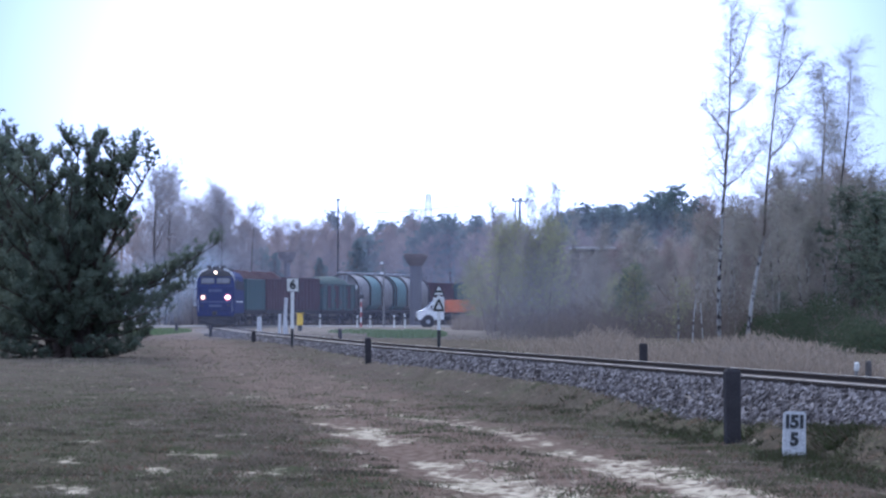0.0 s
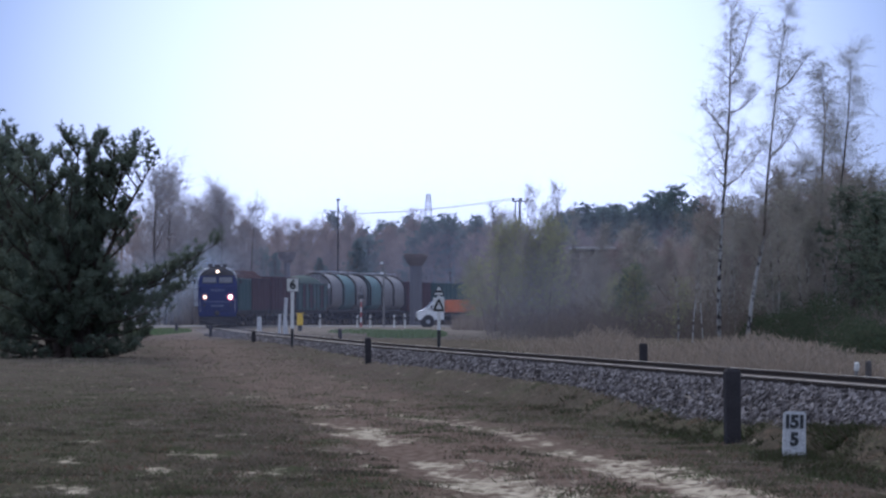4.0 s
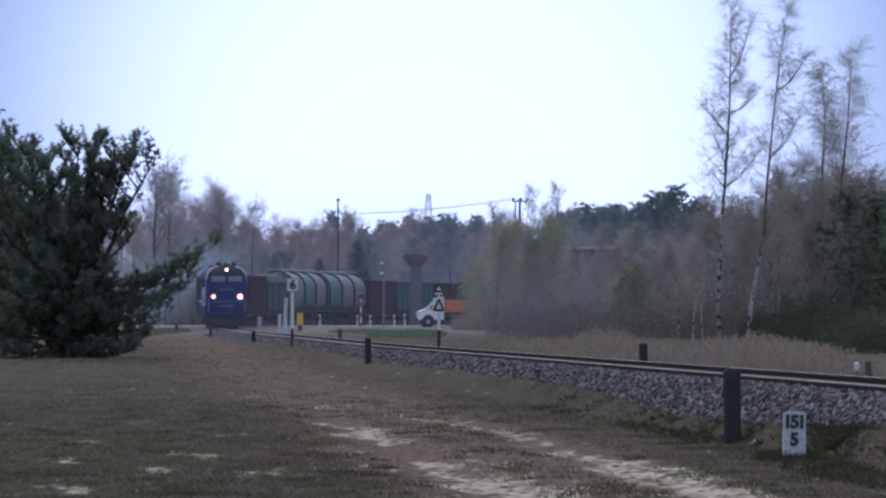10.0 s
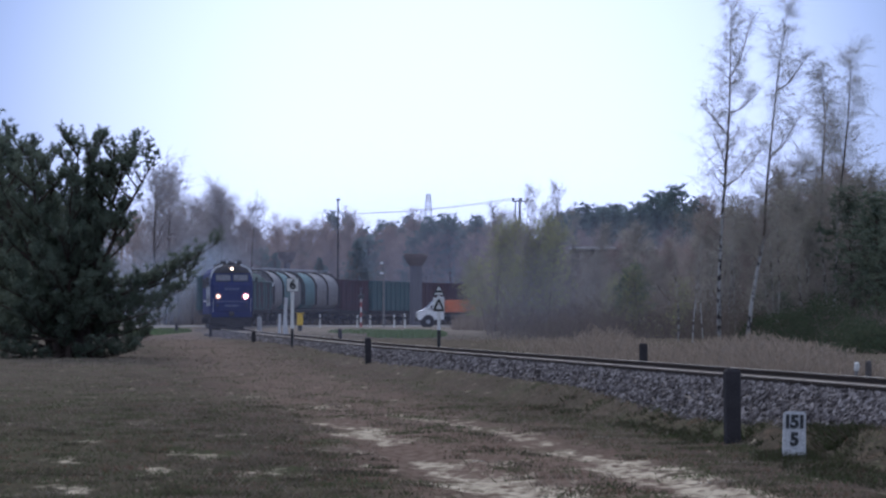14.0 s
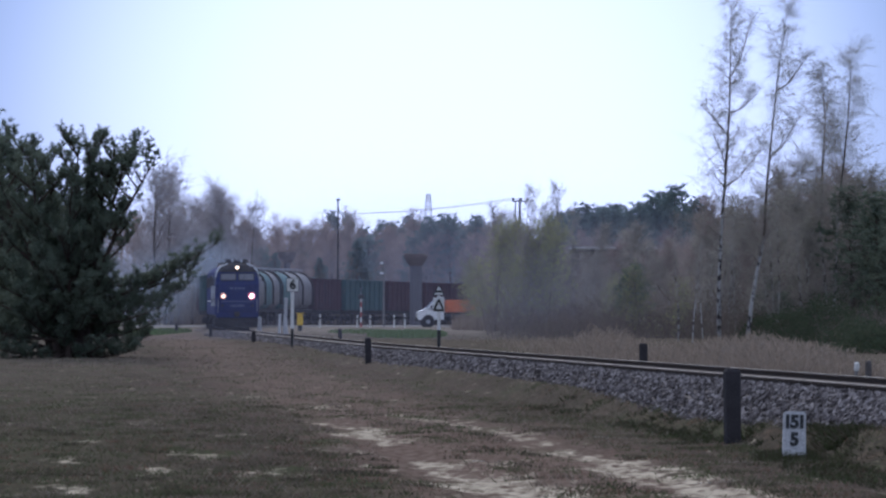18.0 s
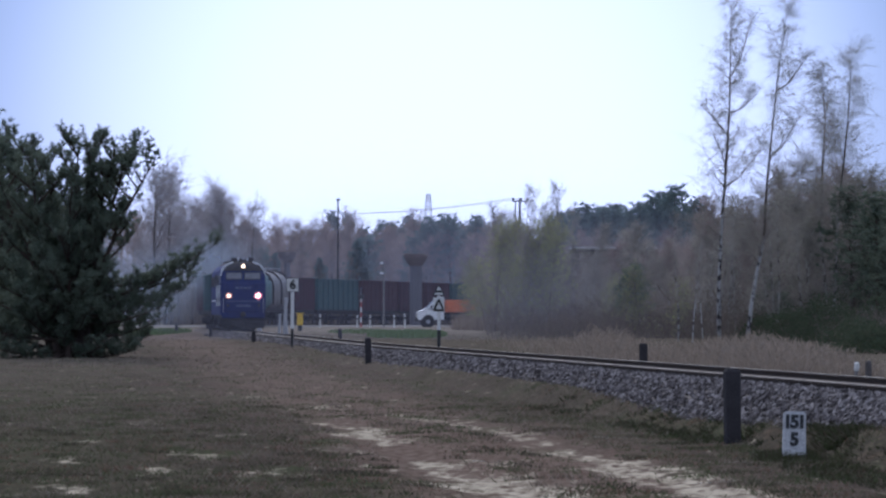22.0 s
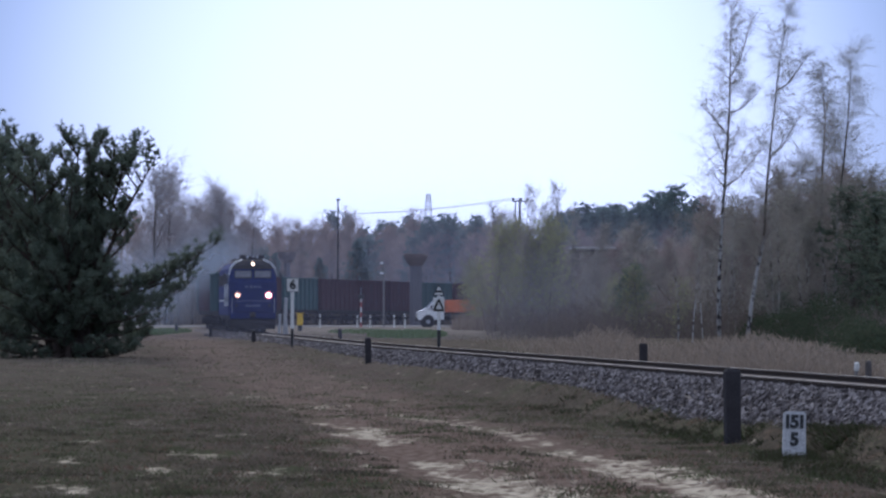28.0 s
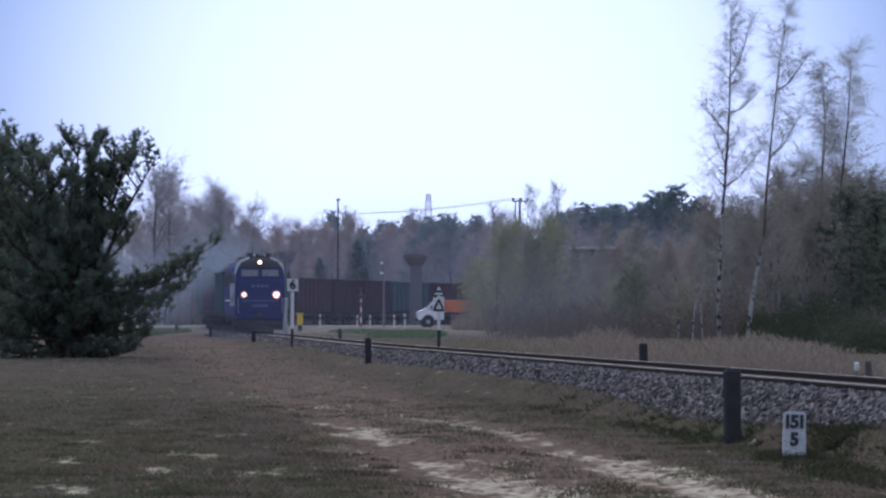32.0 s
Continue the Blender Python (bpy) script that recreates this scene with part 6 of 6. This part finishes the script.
def grasses():
    rng = random.Random(21)
    s = Shape()

    def rut(x, y):
        d = min(abs(x - 3.92 + 0.09 * y), abs(x - 5.6 + 0.083 * y))
        if any(abs(x - bx) < r + 0.1 and -0.9 < y - by < 0.5 for bx, by, r in BARE):
            return True
        return y < 66 and d < 0.42 + 0.15 * noise.noise((x, y * 0.7, 2.0))

    def tufts(s, n, y0, y1, h0, h1, w, blades, seed):
        """Low clumps of blades, closer together where the ground is damper."""
        for _ in range(n):
            y = y0 + (y1 - y0) * rng.random() ** 1.25
            x = rng.uniform(-0.118, 0.118) * y
            if abs(x - line_x(y)) < 1.95 or (x > line_x(y) and y < 150) or rut(x, y):
                continue
            # trampled and thin about the wheel tracks
            if y < 80 and abs(x - 4.75 + 0.0865 * y) < 1.7 and rng.random() < 0.45:
                continue
            clump = noise.noise((x * 0.9, y * 0.5, seed))
            if clump < rng.uniform(-0.5, 0.3):
                continue
            r = rng.uniform(0.04, 0.12) * (1 + y / 120)
            top = rng.uniform(h0, h1) * (1 + 0.6 * max(0, clump))
            for _ in range(blades):
                px, py = x + rng.gauss(0, r), y + rng.gauss(0, r)
                h = top * rng.uniform(0.5, 1.1)
                z = height(px, py) - 0.01
                s.blade((px, py, z), (px + rng.uniform(-1.2, 1.2) * h, py + rng.uniform(-1.2, 1.2) * h, z + h), w, rng)

    tufts(s, 4600, 34.5, 80, 0.03, 0.085, 0.012, 9, 6.0)
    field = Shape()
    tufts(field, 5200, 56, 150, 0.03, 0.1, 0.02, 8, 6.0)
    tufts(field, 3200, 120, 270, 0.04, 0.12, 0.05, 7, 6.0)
    solid("field_grass", field, "field_grass", "dead grass over the middle of the field, coloured paler with distance", "grass", kind="stuff", fix=False)

    def cushions(n, y0, y1, r0, r1, h, w, blades):
        """Separate close cushions, flattened by the wind."""
        q = Shape()
        for _ in range(n):
            y = y0 + (y1 - y0) * rng.random() ** 1.2
            x = rng.uniform(-0.116, 0.116) * y
            if x > line_x(y) - 2.3 or rut(x, y):
                continue
            r, tall = rng.uniform(r0, r1), h * rng.uniform(0.6, 1.3)
            wide = r * rng.uniform(0.9, 2.2)
            for _ in range(int(blades * r * wide / (r0 * r0))):
                px, py = x + rng.gauss(0, wide), y + rng.gauss(0, r * 1.6)
                z = height(px, py) - 0.01
                hh = tall * rng.uniform(0.4, 1.1)
                q.blade((px, py, z), (px + rng.uniform(-1, 1) * hh, py + rng.uniform(-1, 1) * hh, z + hh), w, rng)
        return q

    solid("lichen_cushions", cushions(40, 35, 62, 0.05, 0.1, 0.03, 0.016, 10), "lichen", "pale lichen and bleached moss in small cushions", "lichen", kind="stuff", fix=False)
    solid("dark_tussocks", cushions(230, 35, 75, 0.04, 0.11, 0.06, 0.016, 9), "tussock", "low dark tussocks scattered over the field", "grass", kind="stuff", fix=False)
    solid("olive_tussocks", cushions(200, 35, 85, 0.05, 0.14, 0.06, 0.016, 9), "weeds", "olive-green mossy tussocks scattered over the field", "grass", kind="stuff", fix=False)
    green = Shape()
    tufts(green, 4200, 34.5, 80, 0.03, 0.085, 0.013, 9, 15.0)
    olive = Shape()
    tufts(olive, 4200, 62, 170, 0.03, 0.08, 0.026, 7, 15.0)
    solid("olive_field_grass", olive, "olive_field", "lighter olive grass over the middle of the field", "grass", kind="stuff", fix=False)
    pale, rusty = Shape(), Shape()
    tufts(pale, 2400, 34.5, 75, 0.03, 0.1, 0.011, 8, 27.0)
    tufts(pale, 700, 75, 160, 0.04, 0.1, 0.025, 7, 27.0)
    tufts(rusty, 1700, 34.5, 80, 0.02, 0.06, 0.014, 9, 38.0)
    solid("bleached_grass", pale, "pale_grass", "scattered bleached straw-coloured grass tufts", "grass", kind="stuff", fix=False)
    solid("rusty_grass", rusty, "rusty_grass", "low rusty-brown dead moss and grass", "grass", kind="stuff", fix=False)
    solid("olive_grass", green, "weeds", "low olive-green tufts among the dead grass", "grass", kind="stuff", fix=False)
    solid("dry_grass", s, "dry_grass", "short dead brown grass with some green over the field", "grass", kind="stuff", fix=False)
    s = Shape()
    for n, cx, cy, rx, ry, h in ((3500, -21.04, 285, 2.8, 22, 0.22), (4200, -2.32, 262, 2.6, 26, 0.3), (800, -5.91, 290, 2.4, 14, 0.2)):
        for _ in range(n):
            a, r = rng.uniform(0, 6.283), math.sqrt(rng.random())
            x, y = cx + rx * r * math.cos(a), cy + ry * r * math.sin(a)
            z = height(x, y) - 0.02
            hh = h * rng.uniform(0.5, 1.2)
            s.blade((x, y, z), (x + rng.uniform(-0.1, 0.1), y + rng.uniform(-0.1, 0.1), z + hh), 0.09, rng)
    solid("young_grass", s, "green_grass", "patches of fresh green grass by the crossing", "grass", kind="stuff", fix=False)
    s = Shape()
    for _ in range(28000):
        y = rng.uniform(36, 60)
        x = line_x(y) - rng.uniform(1.5, 3.9)
        if y * 0.085 > x:
            continue
        if noise.noise((x * 1.3, y * 0.5, 12.0)) < -0.3:
            continue
        z = height(x, y) - 0.02
        h = rng.uniform(0.02, 0.075)
        s.blade((x, y, z), (x + rng.uniform(-0.08, 0.08), y + rng.uniform(-0.1, 0.1), z + h), 0.03, rng)
    for _ in range(2200):
        y = 47 + 26 * rng.random() ** 2
        x = line_x(y) - rng.gauss(2.75, 0.28)
        if x * 1000 < 93 * y and noise.noise((x * 0.5, y * 0.35, 8.0)) < 0.0:
            continue
        z = height(x, y) - 0.02
        for _ in range(3):
            h = rng.uniform(0.03, 0.13)
            s.blade((x, y, z), (x + rng.uniform(-0.15, 0.15), y + rng.uniform(-0.15, 0.15), z + h), 0.025, rng)
    for _ in range(420):
        x, y = 4.06 + rng.gauss(0, 0.3), 45.9 + rng.uniform(-0.35, 0.3)
        z = height(x, y) - 0.02
        s.blade((x, y, z), (x + rng.uniform(-0.08, 0.08), y + rng.uniform(-0.05, 0.05), z + rng.uniform(0.06, 0.17)), 0.016, rng)
    for _ in range(260):
        x, y = 4.06 + rng.gauss(0, 0.2), 46.25 + rng.uniform(-0.25, 0.15)
        z = height(x, y) - 0.02
        s.blade((x, y, z), (x + rng.uniform(-0.06, 0.06), y + rng.uniform(-0.05, 0.05), z + rng.uniform(0.04, 0.13)), 0.02, rng)
    solid("weeds", s, "dark_weeds", "low dark green weeds at the foot of the ballast", "weeds", kind="stuff", fix=False)


grasses()


# ---- exhaust smoke drifting off behind the engine, and shells that imitate haze ----
def smoke_or_haze_material(name, dense, tint=(0.42, 0.45, 0.6)):
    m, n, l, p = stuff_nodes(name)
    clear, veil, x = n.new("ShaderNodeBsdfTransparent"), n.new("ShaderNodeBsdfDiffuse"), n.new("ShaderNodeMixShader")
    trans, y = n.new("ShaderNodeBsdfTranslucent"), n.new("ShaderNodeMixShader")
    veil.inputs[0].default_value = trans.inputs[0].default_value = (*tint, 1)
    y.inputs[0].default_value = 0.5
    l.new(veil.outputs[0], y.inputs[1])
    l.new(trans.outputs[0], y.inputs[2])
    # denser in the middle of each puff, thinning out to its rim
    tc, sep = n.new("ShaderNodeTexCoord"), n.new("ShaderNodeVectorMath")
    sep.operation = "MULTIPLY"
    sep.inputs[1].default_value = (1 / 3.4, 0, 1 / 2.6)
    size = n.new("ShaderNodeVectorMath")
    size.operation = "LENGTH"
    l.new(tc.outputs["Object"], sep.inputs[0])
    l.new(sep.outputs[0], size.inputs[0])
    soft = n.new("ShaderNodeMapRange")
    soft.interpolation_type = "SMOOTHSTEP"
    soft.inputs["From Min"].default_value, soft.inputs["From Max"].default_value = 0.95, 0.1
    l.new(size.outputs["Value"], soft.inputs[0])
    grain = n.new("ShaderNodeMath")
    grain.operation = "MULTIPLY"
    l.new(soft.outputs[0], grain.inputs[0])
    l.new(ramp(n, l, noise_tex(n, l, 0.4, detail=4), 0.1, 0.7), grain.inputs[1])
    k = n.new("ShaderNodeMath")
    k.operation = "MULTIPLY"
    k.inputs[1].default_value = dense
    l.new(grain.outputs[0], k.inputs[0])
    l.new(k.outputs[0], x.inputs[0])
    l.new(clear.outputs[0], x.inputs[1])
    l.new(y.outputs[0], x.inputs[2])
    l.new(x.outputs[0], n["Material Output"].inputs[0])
    return m


M["smoke"] = smoke_or_haze_material("thin_exhaust_smoke", 0.55, (0.34, 0.4, 0.49))
# the two haze materials imitate aerial haze on added shells
M["haze"] = smoke_or_haze_material("thin_haze_shell", 0.19)
M["faint_haze"] = smoke_or_haze_material("faint_haze_shell", 0.07)


def puff_mesh(name, material, sx, sy, sz, seed):
    bm = bmesh.new()
    bmesh.ops.create_icosphere(bm, subdivisions=3, radius=1.0)
    for v in bm.verts:
        f = 1 + 0.1 * noise.noise(v.co * 1.4 + Vector((seed * 3.1, 0, 0)))
        v.co = Vector((v.co.x * sx, v.co.y * sy, v.co.z * sz)) * f
    me = bpy.data.meshes.new(name)
    bm.to_mesh(me)
    bm.free()
    me.materials.append(M[material])
    me.polygons.foreach_set("use_smooth", [True] * len(me.polygons))
    return me


def smoke():
    """Puffs that drift along with the train, on the field side of the wagons."""
    rng = random.Random(44)
    cloud = thing("exhaust_smoke", "thin bluish exhaust smoke hanging behind the locomotive", "smoke", pose(-22.5, 332, 1.2))
    for k, (x, y, z, wide) in enumerate(((-6.5, -1.0, 2.6, 1.6), (-1.6, -3.5, 2.8, 1.45), (2.2, 3.0, 4.6, 1.2))):
        puff = part("puff", puff_mesh("puff", "smoke", 3.4, 0.7, 2.6, k), "smoke", cloud)
        puff.scale = (wide, 1, wide)
        PUFFS.append((puff, (x, y, z), (5.6 + rng.uniform(-0.6, 0.6), -67 + rng.uniform(-2, 2), rng.uniform(-0.2, 0.4))))


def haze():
    """Translucent shells added to imitate aerial haze and spent smoke, along the line and before the far woods."""
    bank = thing("smoke_haze", "thin blue shells that imitate haze before the train and the far woods", "smoke", pose(0, 428, 1.0))
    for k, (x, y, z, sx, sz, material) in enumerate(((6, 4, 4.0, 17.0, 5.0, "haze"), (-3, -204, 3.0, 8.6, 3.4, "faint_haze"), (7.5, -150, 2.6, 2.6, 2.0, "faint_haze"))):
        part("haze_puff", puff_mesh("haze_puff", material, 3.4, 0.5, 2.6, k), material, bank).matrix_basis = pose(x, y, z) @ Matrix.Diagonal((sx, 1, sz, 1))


smoke()
haze()


motions()
